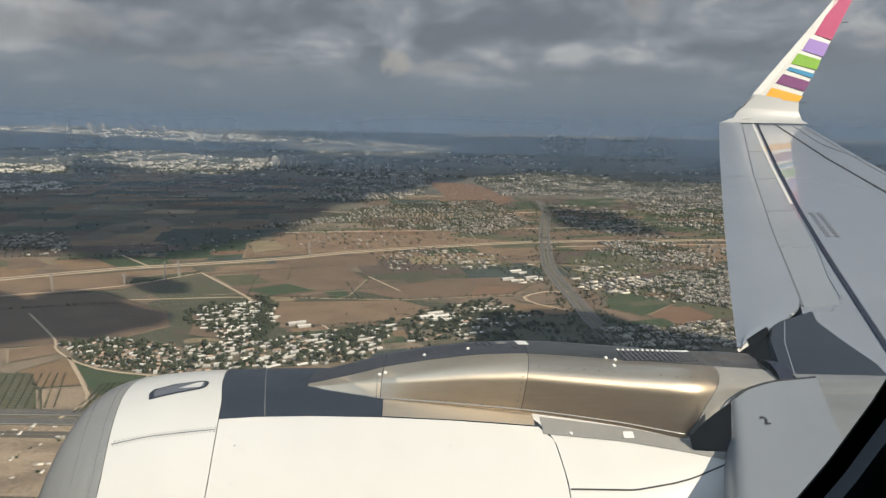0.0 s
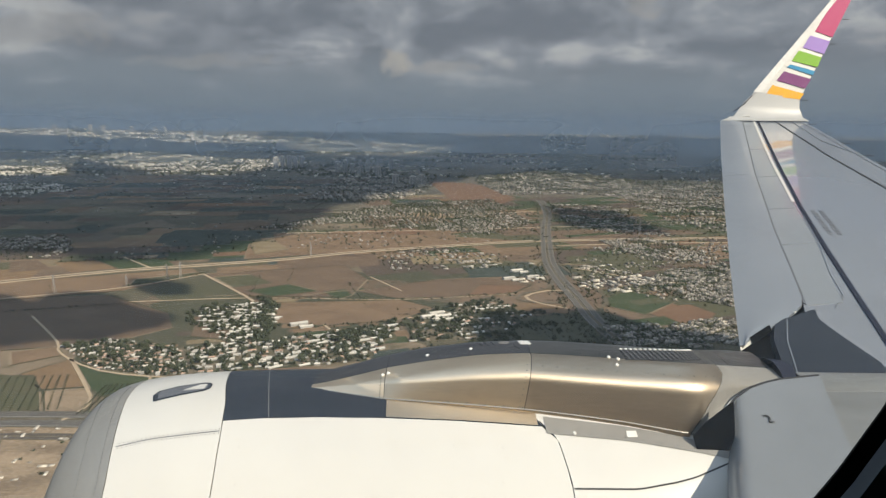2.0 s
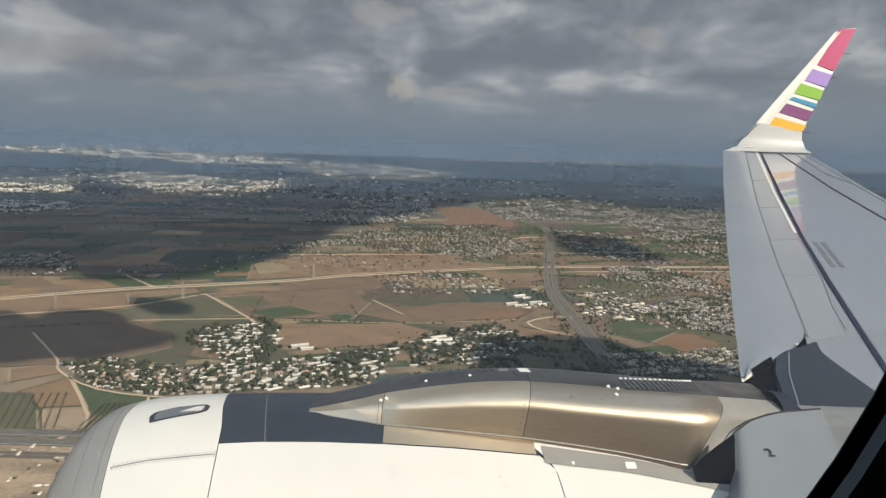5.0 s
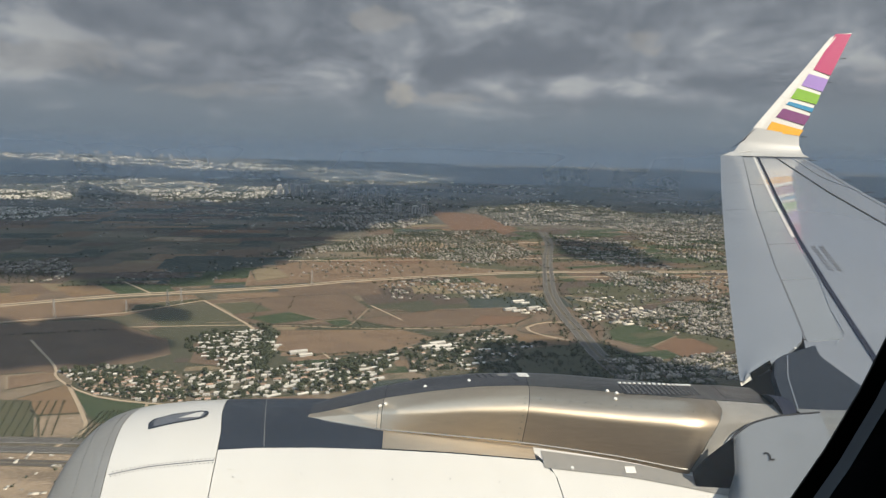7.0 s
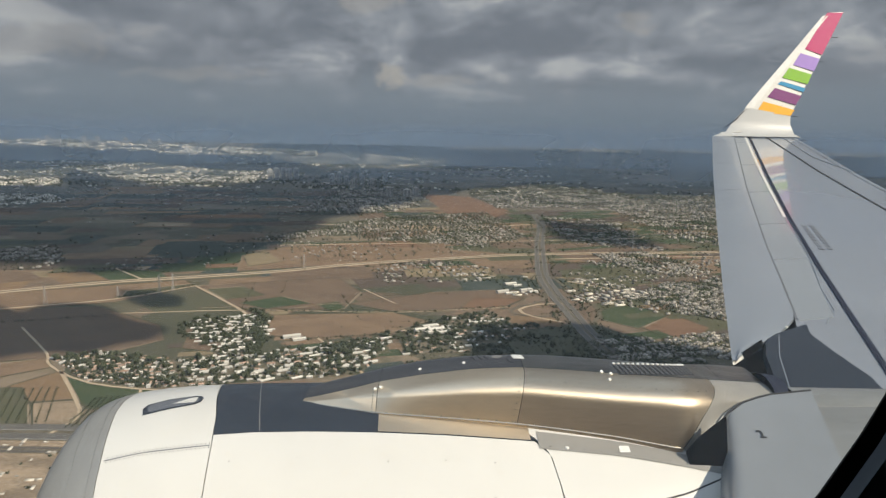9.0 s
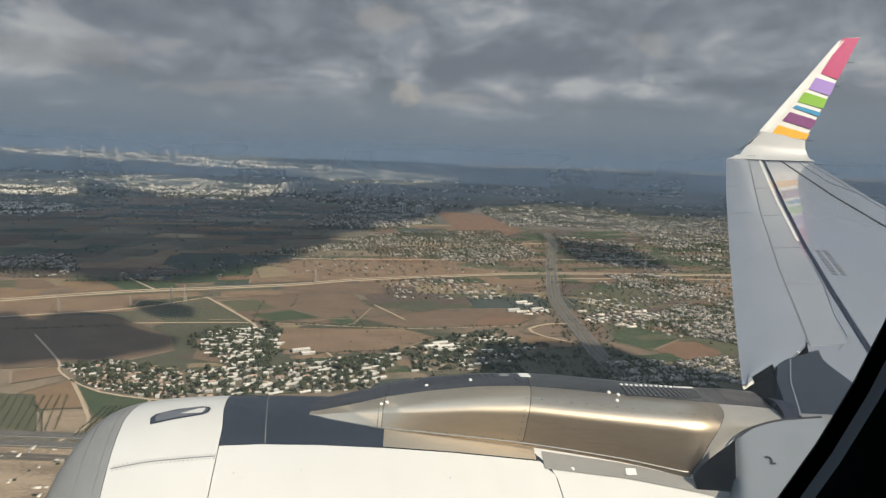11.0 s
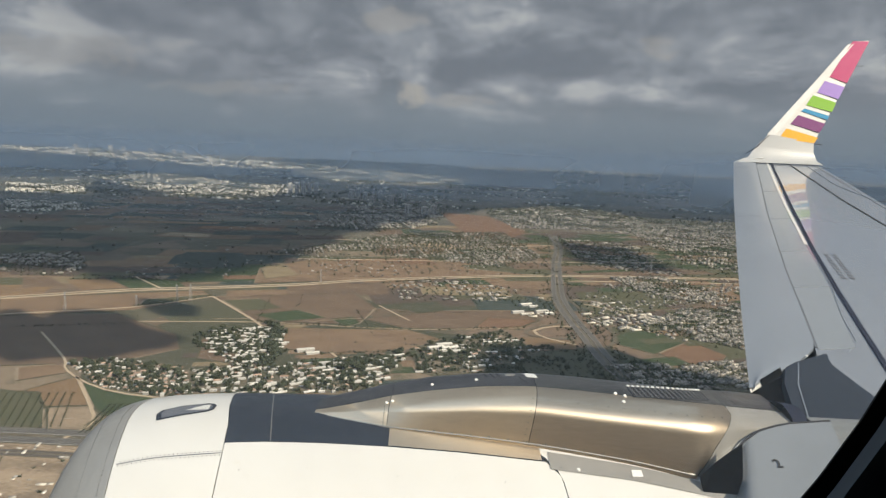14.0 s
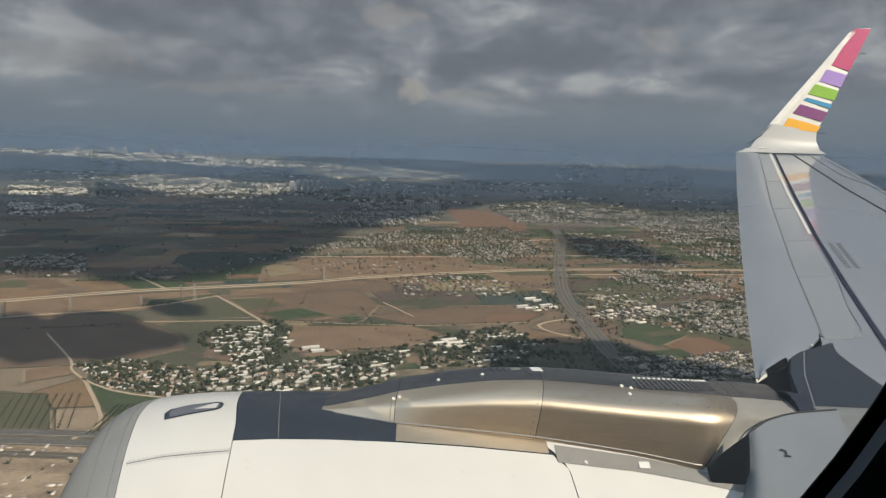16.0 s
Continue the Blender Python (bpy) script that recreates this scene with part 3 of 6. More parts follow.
# vent grille, slots and a white placard on the flat top
vent = part("vent", sheet([[fairing_point(x, q + 0.09 * (x - 1.18), 0.002) for q in (0.503, 0.54, 0.575, 0.61)] for x in np.linspace(1.18, 1.75, 14)]), M_SEAM, pylon, "dark slotted vent grille", True)
for k in range(17):
    x = 1.19 + 0.033 * k
    e = 0.09 * (x - 1.18)
    part("louvre", sheet([[fairing_point(x + 0.016 + d, 0.508 + e, 0.006), fairing_point(x + d, 0.605 + e, 0.006)] for d in (0, 0.013)], 0.003), M_RIVET, vent)
    stud("bolt", ME_BOLT, fairing_point(x + 0.006, 0.625 + e, 0.002), (0, 0, 1), vent)
for k in range(3):
    x = 0.206 + 0.045 * k
    part("slot", sheet([[fairing_point(x + d + 0.03, 0.615, 0.003), fairing_point(x + d, 0.665, 0.003)] for d in (0, 0.014)]), M_SEAM, pylon)
part("placard", sheet([[fairing_point(x + 0.02 * (q - 0.62) / -0.05, q, 0.004) for q in (0.62, 0.645, 0.668)] for x in (0.51, 0.55, 0.585)], 0.002), M_BOLT, pylon, "white square placard")
part("filler_cap", sheet([[fairing_point(0.397 + 0.038 * math.cos(t) * r, 0.648 + 0.018 * math.sin(t) * r, 0.003) for r in (0.05, 1)] for t in np.linspace(0, 2 * math.pi, 17)]), M_CREAM, pylon)
part("panel_gap", ribbon([fairing_point(x, q, 0.002) for x, q in ((0.44, 0.695), (0.451, 0.68), (0.466, 0.60), (0.50, 0.565))], 0.008, 0.001, (0, 0, 1)), M_SEAM, pylon)
part("panel_gap", ribbon([on_nacelle(-1.16 - 0.17 * (a + 18.8) / 41, a, 0.003) for a in np.linspace(-18.8, 30, 14)], 0.005, 0.001, nac_up(-5)), M_LIP, nacelle)


# ---- wing ----
def wing_z(y):
    return 0.17 * y - 2.559


WING_UP = Vector((0, -0.17, 1)).normalized()
LE = [(-0.6, 0.02), (0.5, 0.42), (3.26, 1.66), (3.99, 1.96), (4.84, 2.38), (5.39, 2.585), (6.44, 2.98), (8.43, 3.75), (12.03, 5.166), (16.03, 6.783), (16.7, 7.05)]
SLAT_BACK = [(1.0, 1.55), (3.27, 2.49), (4.40, 2.79), (5.642, 3.328), (6.46, 3.62), (7.744, 4.07), (10.70, 5.184), (16.07, 7.345), (16.7, 7.6)]
STRIPE = [(4.0, 3.34), (4.824, 3.613), (5.91, 3.97), (7.065, 4.357), (8.876, 4.99), (11.6, 6.016), (16.84, 8.046)]
TE = [(0.5, 6.9), (5.2, 7.0), (10.826, 7.673), (12.08, 7.945), (13.91, 8.41), (16.46, 9.014)]


def on_wing(x, y, lift=0.0):
    return Vector((x, y, wing_z(y) + lift))


def wing_skin(front, back, y0, y1, ny, nx, lift, nose=0.0, thick=0.0):
    """Upper skin between two edge tables (y -> x). nose rolls the front edge down by that radius."""
    rows = []
    for i in range(ny + 1):
        y = y0 + (y1 - y0) * i / ny
        f, b = lerp(front, y), lerp(back, y)
        row = []
        if nose:
            r = nose * (0.45 + 0.55 * (17 - y) / 13)
            for k in range(9):
                a = radians(-50 + 140 * k / 8)
                row.append(on_wing(f + r * 0.55 * (1 - math.cos(radians(90) - a)), y, lift - r + r * math.sin(a)))
            f = row[-1].x
        row += [on_wing(f + (b - f) * j / nx, y, lift) for j in range(1 if nose else 0, nx + 1)]
        row.append(on_wing(b, y, lift - 0.03))
        rows.append(row)
    return sheet(rows)


wing = empty("wing", (0, 0, 0), "", "")
wing.parent = plane
part("wing_box", wing_skin(SLAT_BACK, TE, -0.6, 16.5, 44, 24, -0.018), M_GREY, wing, "light grey painted upper wing skin", True)
rows = []
for i in range(30):
    y = -0.6 + 17.1 * i / 29
    f, b = lerp(LE, y) + 0.12, lerp(TE, y)
    t = 0.62 - 0.032 * y
    rows.append([on_wing(f + (b - f) * u, y, -0.09 - t * 4 * u ** 0.6 * (1 - u) * 0.55) for u in np.linspace(0, 1, 16)])
part("lower_skin", sheet(rows), M_GREY, wing, "", True)
# outer slat, its inboard end cut back towards the pylon
rows = []
for i in range(49):
    y = 4.83 + (16.05 - 4.83) * (i / 48) ** 1.5
    f, b = lerp(LE, y), lerp(SLAT_BACK, y)
    b = min(b, lerp([(4.82, 2.371), (5.125, 2.757), (5.384, 3.087), (5.52, 3.22), (5.642, 3.328), (5.7, 9)], y))
    r = 0.10 - 0.004 * y
    row = [on_wing(f + r * 0.5 * (1 - math.sin(radians(a))), y, 0.002 - r * 1.3 * (1 - math.sin(radians(max(a, -60))))) for a in (-60, -40, -20, 0, 20, 40, 60, 75)]
    f2 = f + r * 0.55
    row += [on_wing(f2 + max(b - f2, 0.002) * u, y, 0.002 + 0.012 * math.sin(math.pi * u)) for u in np.linspace(0, 1, 9)]
    row.append(on_wing(f2 + max(b - f2, 0.002), y, -0.02))
    rows.append(row)
part("outer_slat", sheet([r[7:] for r in rows]), M_SLAT, wing, "grey outer leading edge slat", True)
part("slat_nose", sheet([r[:8] for r in rows]), M_NOSE, wing, "blue-grey bare metal slat nose", True)
# warm grey nose panels between the slat and the seal strip
M_NOSE_PANEL = material("warm_grey_nose_paint", (0.232, 0.255, 0.280), (0.205, 0.228, 0.252), 0.34, scale=0.9, fine=9, coat=0.15)
STATION_Y = (5.60, 7.22, 8.62, 10.42, 12.62, 15.22, 16.45)
for y0, y1 in zip(STATION_Y, STATION_Y[1:]):
    rows = []
    for i in range(9):
        y = y0 + 0.012 + (y1 - y0 - 0.024) * i / 8
        f, g = lerp(SLAT_BACK, y) + 0.03, lerp(STRIPE, y) - 0.045 - 0.10 * smooth01((7.5 - y) / 2)
        rows.append([on_wing(f + (g - f) * k / 4, y + 0.08 * k / 4, -0.0135) for k in range(5)])
    part("nose_panel", sheet(rows, 0.004), M_NOSE_PANEL, wing, "warm grey nose panel")
# chordwise joints on the slat
for y in (15.2, 12.6, 10.4):
    x0, x1 = lerp(LE, y) + 0.06, lerp(SLAT_BACK, y) - 0.02
    part("skin_joint", ribbon([on_wing(x0 + (x1 - x0) * k / 4, y + 0.10 * k / 4, 0.002 + 0.012 * math.sin(math.pi * k / 4) + 0.003) for k in range(5)], 0.008, 0.001, WING_UP), M_JOINT, wing)
part("slat_gap", ribbon([on_wing(lerp(SLAT_BACK, y) + 0.012, y, -0.012) for y in np.linspace(5.65, 16.05, 30)], 0.024, 0.003, WING_UP), M_JOINT, wing)
part("seal_strip", ribbon([on_wing(lerp(STRIPE, y), y, -0.010) for y in np.linspace(4.0, 16.6, 30)], 0.050, 0.003, WING_UP), M_STRIPE, wing, "dark seal strip along the wing")
part("bright_strip", ribbon([on_wing(lerp(STRIPE, y) - 0.05 - 0.055 * smooth01((y - 6) / 8), y, -0.011) for y in np.linspace(9.0, 16.6, 30)], 0.045, 0.003, WING_UP), M_WHITE, wing, "white painted edge strip")
EDGE = [(5.56, 3.60), (5.75, 3.81), (6.4, 4.03), (7.25, 4.397), (9.3, 5.14), (12.6, 6.348)]
part("panel_edge", ribbon([on_wing(lerp(EDGE, y) - 0.02, y, -0.012) for y in np.linspace(5.56, 12.6, 26)], 0.008, 0.001, WING_UP), M_SLAT, wing)
part("spoiler_gap", ribbon([on_wing(lerp([(5.0, 6.35), (9.512, 6.784), (12.144, 7.273), (16.77, 8.358)], y), y, -0.012) for y in np.linspace(5, 16.7, 24)], 0.035, 0.003, WING_UP), M_SEAM, wing)
part("aileron_gap", ribbon([on_wing(lerp([(12.18, 7.95), (13.57, 7.955), (16.526, 8.726)], y), y, -0.012) for y in np.linspace(12.2, 16.5, 12)], 0.022, 0.003, WING_UP), M_SLAT, wing)
part("flap_edge", ribbon([on_wing(lerp(TE, y) - 0.10, y, -0.012) for y in np.linspace(5, 16.3, 24)], 0.012, 0.002, WING_UP), M_SLAT, wing)
# dark fixed leading edge behind the pylon
rows = []
PATCH = [(4.30, 2.46, 3.30), (4.39, 2.50, 3.335), (4.47, 2.56, 3.345), (4.60, 2.60, 3.363), (4.926, 2.70, 3.317), (5.19, 2.837, 3.29), (5.30, 2.97, 3.285), (5.385, 3.139, 3.31), (5.491, 3.33, 3.352)]
for y, a, b in PATCH:
    rows.append([on_wing(a - 0.06, y, -0.25), on_wing(a - 0.03, y, -0.06)] + [on_wing(a + (b - a) * u, y, 0.004) for u in (0, 0.3, 0.6, 1)] + [on_wing(b, y, -0.02)])
part("fixed_nose", sheet(rows), M_DARK, wing, "dark grey fixed leading edge at the pylon", True)
part("fixed_nose_joint", ribbon([on_wing(lerp([(4.39, 2.62), (4.9, 2.80), (5.3, 3.0)], y), y, 0.008) for y in np.linspace(4.39, 5.28, 8)], 0.008, 0.001, WING_UP), M_SLAT, wing)
stud("lamp_cover", ME_BOLT, on_wing(3.13, 5.42, 0.012), WING_UP, wing)
# flat black patch and strip paint the shade of the slat end gap
bm = bmesh.new()
bm.faces.new([bm.verts.new(on_wing(x, y, -0.04)) for x, y in ((2.36, 4.80), (2.757, 5.10), (2.86, 5.20), (2.74, 4.95), (2.60, 4.70), (2.48, 4.72))])
part("slat_end_edge", ribbon([on_wing(2.385, 4.825, -0.03), on_wing(2.45, 4.877, -0.026), on_wing(2.515, 4.929, -0.022)], 0.028, 0.003, (0.2, -1, 0.3)), M_WHITE, wing, "white slat end edge")
part("slat_end_groove", ribbon([on_wing(2.515, 4.92, -0.005), on_wing(2.63, 5.01, 0.0), on_wing(2.77, 5.125, 0.004)], 0.06, 0.003, (0.2, -1, 0.3)), M_SHADE_BLACK, wing, "black strip for the shade at the slat end")
part("slat_cavity", bm, M_SHADE_BLACK, wing, "black patch for the shade behind the slat end")
# inboard slat: a thick rounded nose whose outboard end sweeps towards the pylon
ENDCUT = [(1.87, 3.838), (1.95, 3.93), (2.109, 4.056), (2.25, 4.125), (2.368, 4.166), (2.673, 4.223)]
rows = []
for i in range(25):
    v = i / 24
    row = []
    for k in range(19):
        u = k / 18
        yin = -0.6
        xs0, xs1 = 1.871, 2.673
        xo = xs0 + (xs1 - xs0) * u
        yo = lerp(ENDCUT, xo)
        xi = 0.02 + 1.12 * u
        y = yin + (yo - yin) * v
        x = xi + (xo - xi) * v
        drop = 0.0
        if u < 0.18:
            drop = 0.16 * (1 - math.sqrt(max(0.0, 1 - (1 - u / 0.18) ** 2)))
        row.append(on_wing(x, y, 0.10 - drop))
    row.insert(0, row[0] + Vector((0.03, 0, -0.10)))
    row.append(row[-1] + Vector((0, 0, -0.12)))
    rows.append(row)
rows.append([p + Vector((0, 0.01, -0.16)) for p in rows[-1]])
part("inboard_slat", sheet(rows), M_SLAT_IN, wing, "grey inboard leading edge slat with a part number", True)
part("slat_end_seal", ribbon([on_wing(x + 0.0, y + 0.012, 0.098) for x, y in ENDCUT], 0.014, 0.004, WING_UP), M_SEAM, wing)
# painted fixed wing root behind the inboard slat
rows = []
for i in range(17):
    v = i / 16
    y = -0.6 + (4.37 + 0.6) * v
    a = lerp([(-0.6, 1.08), (0.9, 1.62), (3.143, 2.36), (3.484, 2.46), (3.884, 2.56), (4.223, 2.64), (4.4, 2.66)], y)
    rows.append([on_wing(a + (6.6 - a) * u, y, 0.012 + 0.043 * (1 - v ** 4) + 0.12 * math.sin(math.pi * min(u * 1.4, 1.0)) * (1 - v ** 2.2)) for u in np.linspace(0, 1, 20) ** 1.6])
part("root_skin", sheet(rows), M_ROOT, wing, "pale grey wing root skin", True)
bm = sheet([[on_wing(x, 4.12, 0.0), on_wing(x, 4.18, 0.036), on_wing(x, 4.30, 0.036), on_wing(x, 4.36, 0.030), on_wing(x, 4.41, 0.018), on_wing(x, 4.425, -0.01)] for x in (2.60, 2.8, 3.0, 3.36, 3.8, 4.4, 5.2)])
part("root_edge_fairing", bm, M_ROOT, wing, "", True)
# black plate painting the slat's shade between the pylon and the inboard slat
bm = bmesh.new()
bm.faces.new([bm.verts.new(p) for p in ((1.530, 3.57, -1.882), (1.600, 3.578, -1.795), (1.670, 3.586, -1.735), (1.740, 3.594, -1.68), (1.775, 3.60, -1.66), (1.790, 3.58, -1.84), (1.800, 3.56, -2.02), (1.557, 3.55, -1.972))])
part("pylon_bay", bm, M_SHADE_BLACK, pylon, "black plate for the shade behind the fairing")
rows = [[Vector((2.42, 4.41 - 0.25 * math.cos(t), -1.90 + 0.195 * math.sin(t))), Vector((2.60, 4.52 - 0.20 * math.cos(t), -1.90 + 0.14 * math.sin(t)))] for t in np.linspace(0, math.pi, 12)]
part("pylon_throat", sheet(rows), M_STRIPE, pylon, "", True)


def flat_text(name, body, size, at, x_dir, up, mat, parent, label=""):
    cu = bpy.data.curves.new(name, "FONT")
    cu.body, cu.size, cu.align_x, cu.align_y, cu.extrude = body, size, "CENTER", "CENTER", 0.0008
    cu.offset = 0.02 * size
    tmp = bpy.data.objects.new(name, cu)
    me = bpy.data.meshes.new_from_object(tmp)
    bpy.data.objects.remove(tmp)
    me.materials.append(mat)
    ob = part_me(name, me, parent, label)
    z = Vector(up).normalized()
    x = (Vector(x_dir) - z * Vector(x_dir).dot(z)).normalized()
    y = z.cross(x)
    ob.matrix_basis = Matrix.Translation(at) @ Matrix((x, y, z)).transposed().to_4x4()
    return ob


part("service_placard", sheet([[on_nacelle(s, a, 0.008) for a in (-28.6, -26.4)] for s in (1.095, 1.16)]), M_BOLT, nacelle, "small white service placard")
number = flat_text("part_number", "2", 0.10, on_wing(2.06, 3.70, 0.106), (1.0, 0.05, 0.0), WING_UP, M_SEAM, wing, "dark number two")
number.scale = (0.85, 1.1, 1.0)
# unreadable stencilled lines on the wing
for k in range(2):
    for j in range(9):
        y0 = 7.62 + 0.115 * j
        xa = lerp([(7.556, 4.70 + 0.11 * k), (8.65, 5.05 + 0.11 * k)], y0)
        part("stencil_bar", ribbon([on_wing(xa, y0, -0.012), on_wing(xa + 0.012, y0 + 0.045, -0.012)], 0.06, 0.001, WING_UP), M_JOINT, wing)
# trailing-edge static wicks
for y in (12.2, 13.4, 14.6, 15.8):
    p = on_wing(lerp(TE, y), y, -0.02)
    part("static_wick", ribbon([p, p + Vector((0.22, 0.03, 0.0))], 0.012, 0.006, WING_UP), M_SEAM, wing)

# ---- upturned wingtip ----
winglet = empty("winglet", (0, 0, 0), "", "")
winglet.parent = plane
FRONT = [(6.80, 16.03, 0.165), (7.18, 16.17, 0.286), (7.42, 16.27, 0.60), (7.727, 16.357, 0.893), (8.265, 16.54, 1.505), (8.962, 16.772, 2.286), (9.856, 17.074, 3.316), (9.96, 17.10, 3.40)]
AFT = [(9.02, 16.05, 0.17), (8.90, 16.14, 0.25), (8.83, 16.23, 0.476), (8.846, 16.30, 0.72), (9.201, 16.488, 1.343), (9.738, 16.772, 2.296), (10.345, 17.09, 3.39), (10.361, 17.10, 3.425)]
rows_in, rows_out = [], []
for f, a in zip(FRONT, AFT):
    f, a = Vector(f), Vector(a)
    rows_in.append([f.lerp(a, u) + Vector((0, -0.012 * math.sin(math.pi * u ** 0.6), 0)) for u in np.linspace(0, 1, 12)])
    rows_out.append([f.lerp(a, u) + Vector((0, 0.06 * math.sin(math.pi * u ** 0.6), 0)) for u in np.linspace(0, 1, 12)])
part("inner_skin", sheet(rows_in), M_WHITE, winglet, "white painted wingtip skin", True)
part("outer_skin", sheet(rows_out), M_WHITE, winglet, "", True)
BLEND = material("winglet_blend_paint", (0.44, 0.445, 0.44), (0.39, 0.395, 0.39), 0.32, scale=1.0, coat=0.2)
part("blend", sheet([[p + Vector((0, -0.012, 0.012)) for p in r] for r in rows_in[:4]]), BLEND, winglet, "pale grey curved wingtip root", True)
STRIPES = {
    "pink": ((9.935, 17.1, 3.40), (10.35, 17.1, 3.41), (9.738, 16.772, 2.296), (9.307, 16.816, 2.437)),
    "lilac": ((9.184, 16.785, 2.333), (9.673, 16.742, 2.192), (9.508, 16.645, 1.869), (8.977, 16.693, 2.023)),
    "green": ((8.871, 16.672, 1.949), (9.444, 16.619, 1.781), (9.328, 16.545, 1.532), (8.682, 16.593, 1.685)),
    "blue": ((8.648, 16.567, 1.597), (9.264, 16.514, 1.43), (9.200, 16.484, 1.328), (8.557, 16.545, 1.523)),
    "purple": ((8.479, 16.514, 1.421), (9.150, 16.453, 1.227), (8.992, 16.383, 0.994), (8.278, 16.444, 1.187)),
    "yellow": ((8.170, 16.409, 1.071), (8.955, 16.344, 0.864), (8.846, 16.30, 0.72), (7.983, 16.331, 0.81)),
}
for name, (a, b, c, d) in STRIPES.items():
    a, b, c, d = (Vector(v) + Vector((0, -0.024, 0)) for v in (a, b, c, d))
    part("livery_stripe", sheet([[a.lerp(b, u).lerp(d.lerp(c, u), v) for u in np.linspace(0, 1, 6)] for v in np.linspace(0, 1, 4)], 0.008, (0, -1, 0)), M_LIV[name], winglet, name + " painted stripe")
part("leading_edge", sheet([[Vector(p) + Vector((-0.045, -0.02, 0)), Vector(p) + Vector((0.17 * (1 - 0.6 * k / 4), -0.024, 0.0))] for k, p in enumerate(FRONT[3:7])], 0.02, (0, -1, 0)), M_BOLT, winglet, "bright white leading edge")
part("tip_cap", sheet([[Vector((7.03, 16.14, 0.17)), Vector((7.52, 16.156, 0.233))], [Vector((7.03, 16.10, 0.23)), Vector((7.55, 16.11, 0.30))], [Vector((7.048, 16.17, 0.27)), Vector((7.584, 16.186, 0.333))]]), M_WHITE, winglet, "", True)
part("tip_lamp", sheet([[Vector((7.10, 16.2, 0.36)), Vector((7.57, 16.27, 0.62))], [Vector((7.36, 16.22, 0.54)), Vector((7.61, 16.30, 0.74))], [Vector((7.61, 16.29, 0.78)), Vector((7.75, 16.33, 0.89))]], 0.03, (0, -1, 0)), M_STRIPE, winglet, "dark lamp housing")
for at in ((9.985, 16.9, 2.755), (9.61, 16.72, 2.118), (8.87, 16.3, 0.70)):
    part("static_wick", ribbon([Vector(at), Vector(at) + Vector((0.2, 0.01, 0))], 0.014, 0.006, (0, -1, 0)), M_SEAM, winglet)

# ---- fuselage section and the cabin window ----
FUS_Y, FUS_Z, FUS_R = -1.68, -0.30, 1.98
cabin = empty("fuselage", (0, 0, 0), "", "")
cabin.parent = plane
OPEN_X, OPEN_Z0, OPEN_Z1 = 0.42, -0.36, 0.52


def fus_point(x, deg, r=FUS_R):
    a = radians(deg)
    return Vector((x, FUS_Y + r * math.cos(a), FUS_Z + r * math.sin(a)))


for r, nm in ((FUS_R, "outer_skin"), (FUS_R - 0.09, "cabin_lining")):
    bm = bmesh.new()
    lo_a, hi_a = math.degrees(math.asin((OPEN_Z0 - FUS_Z) / r)), math.degrees(math.asin((OPEN_Z1 - FUS_Z) / r))
    degs = [hi_a + (360 - hi_a + lo_a) * k / 48 for k in range(49)]
    for x0, x1, full in ((-9.0, -OPEN_X, True), (-OPEN_X, OPEN_X, False), (OPEN_X, 9.0, True)):
        ds = degs + ([360 + lo_a + (hi_a - lo_a) * k / 4 for k in range(1, 5)] if full else [])
        vs = [[bm.verts.new(fus_point(x, d, r)) for d in ds] for x in (x0, x1)]
        for k in range(len(ds) - 1):
            bm.faces.new((vs[0][k], vs[0][k + 1], vs[1][k + 1], vs[1][k]))
    part(nm, bm, M_WHITE if nm == "outer_skin" else M_LINING, cabin, "", True)
for x in (-9.0, 9.0):
    bm = bmesh.new()
    bm.faces.new([bm.verts.new(fus_point(x, d)) for d in range(0, 360, 10)])
    part("bulkhead", bm, M_LINING, cabin)
bm = bmesh.new()
corners = [(-OPEN_X, OPEN_Z0), (OPEN_X, OPEN_Z0), (OPEN_X, OPEN_Z1), (-OPEN_X, OPEN_Z1)]
sl = [[bm.verts.new((x, y, z)) for x, z in corners] for y in (0.0, 0.285)]
for k in range(4):
    bm.faces.new((sl[0][k], sl[0][(k + 1) % 4], sl[1][(k + 1) % 4], sl[1][k]))
part("window_sleeve", bm, M_PANEL, cabin)


def window_ring(depth0, depth1, half_w, half_h, cx, cz, outer, n=72, power=2.9):
    """A frame lying across the look-out, from a rounded opening to an outer rectangle, with a reveal of its own depth."""
    bm = bmesh.new()
    loops = []
    for d, grow in ((depth0, None), (depth0, 0.0), (depth1, 0.0), (depth1, None)):
        vs = []
        for k in range(n):
            t = 2 * math.pi * k / n
            c, s = math.cos(t), math.sin(t)
            x = math.copysign(abs(c) ** (2 / power), c) * half_w
            z = math.copysign(abs(s) ** (2 / power), s) * half_h
            if grow is None:
                x, z = x * outer, z * outer
            vs.append(bm.verts.new((cx + x, d, cz + z)))
        loops.append(vs)
    for a, b in zip(loops, loops[1:] + loops[:1]):
        for k in range(n):
            j = (k + 1) % n
            bm.faces.new((a[k], a[j], b[j], b[k]))
    return bm


WIN = (0.2888, 0.3614, -0.0689, 0.0597)
WIN_POWER = 1.894
part("window_seal", window_ring(0.2345, 0.2355, WIN[0], WIN[1], WIN[2], WIN[3], 1.14, power=WIN_POWER), M_RUBBER, cabin, "black rubber window seal", True)
part("window_surround", window_ring(0.222, 0.229, WIN[0] * 1.012, WIN[1] * 1.012, WIN[2], WIN[3], 1.35, power=WIN_POWER), M_PANEL, cabin, "", True)


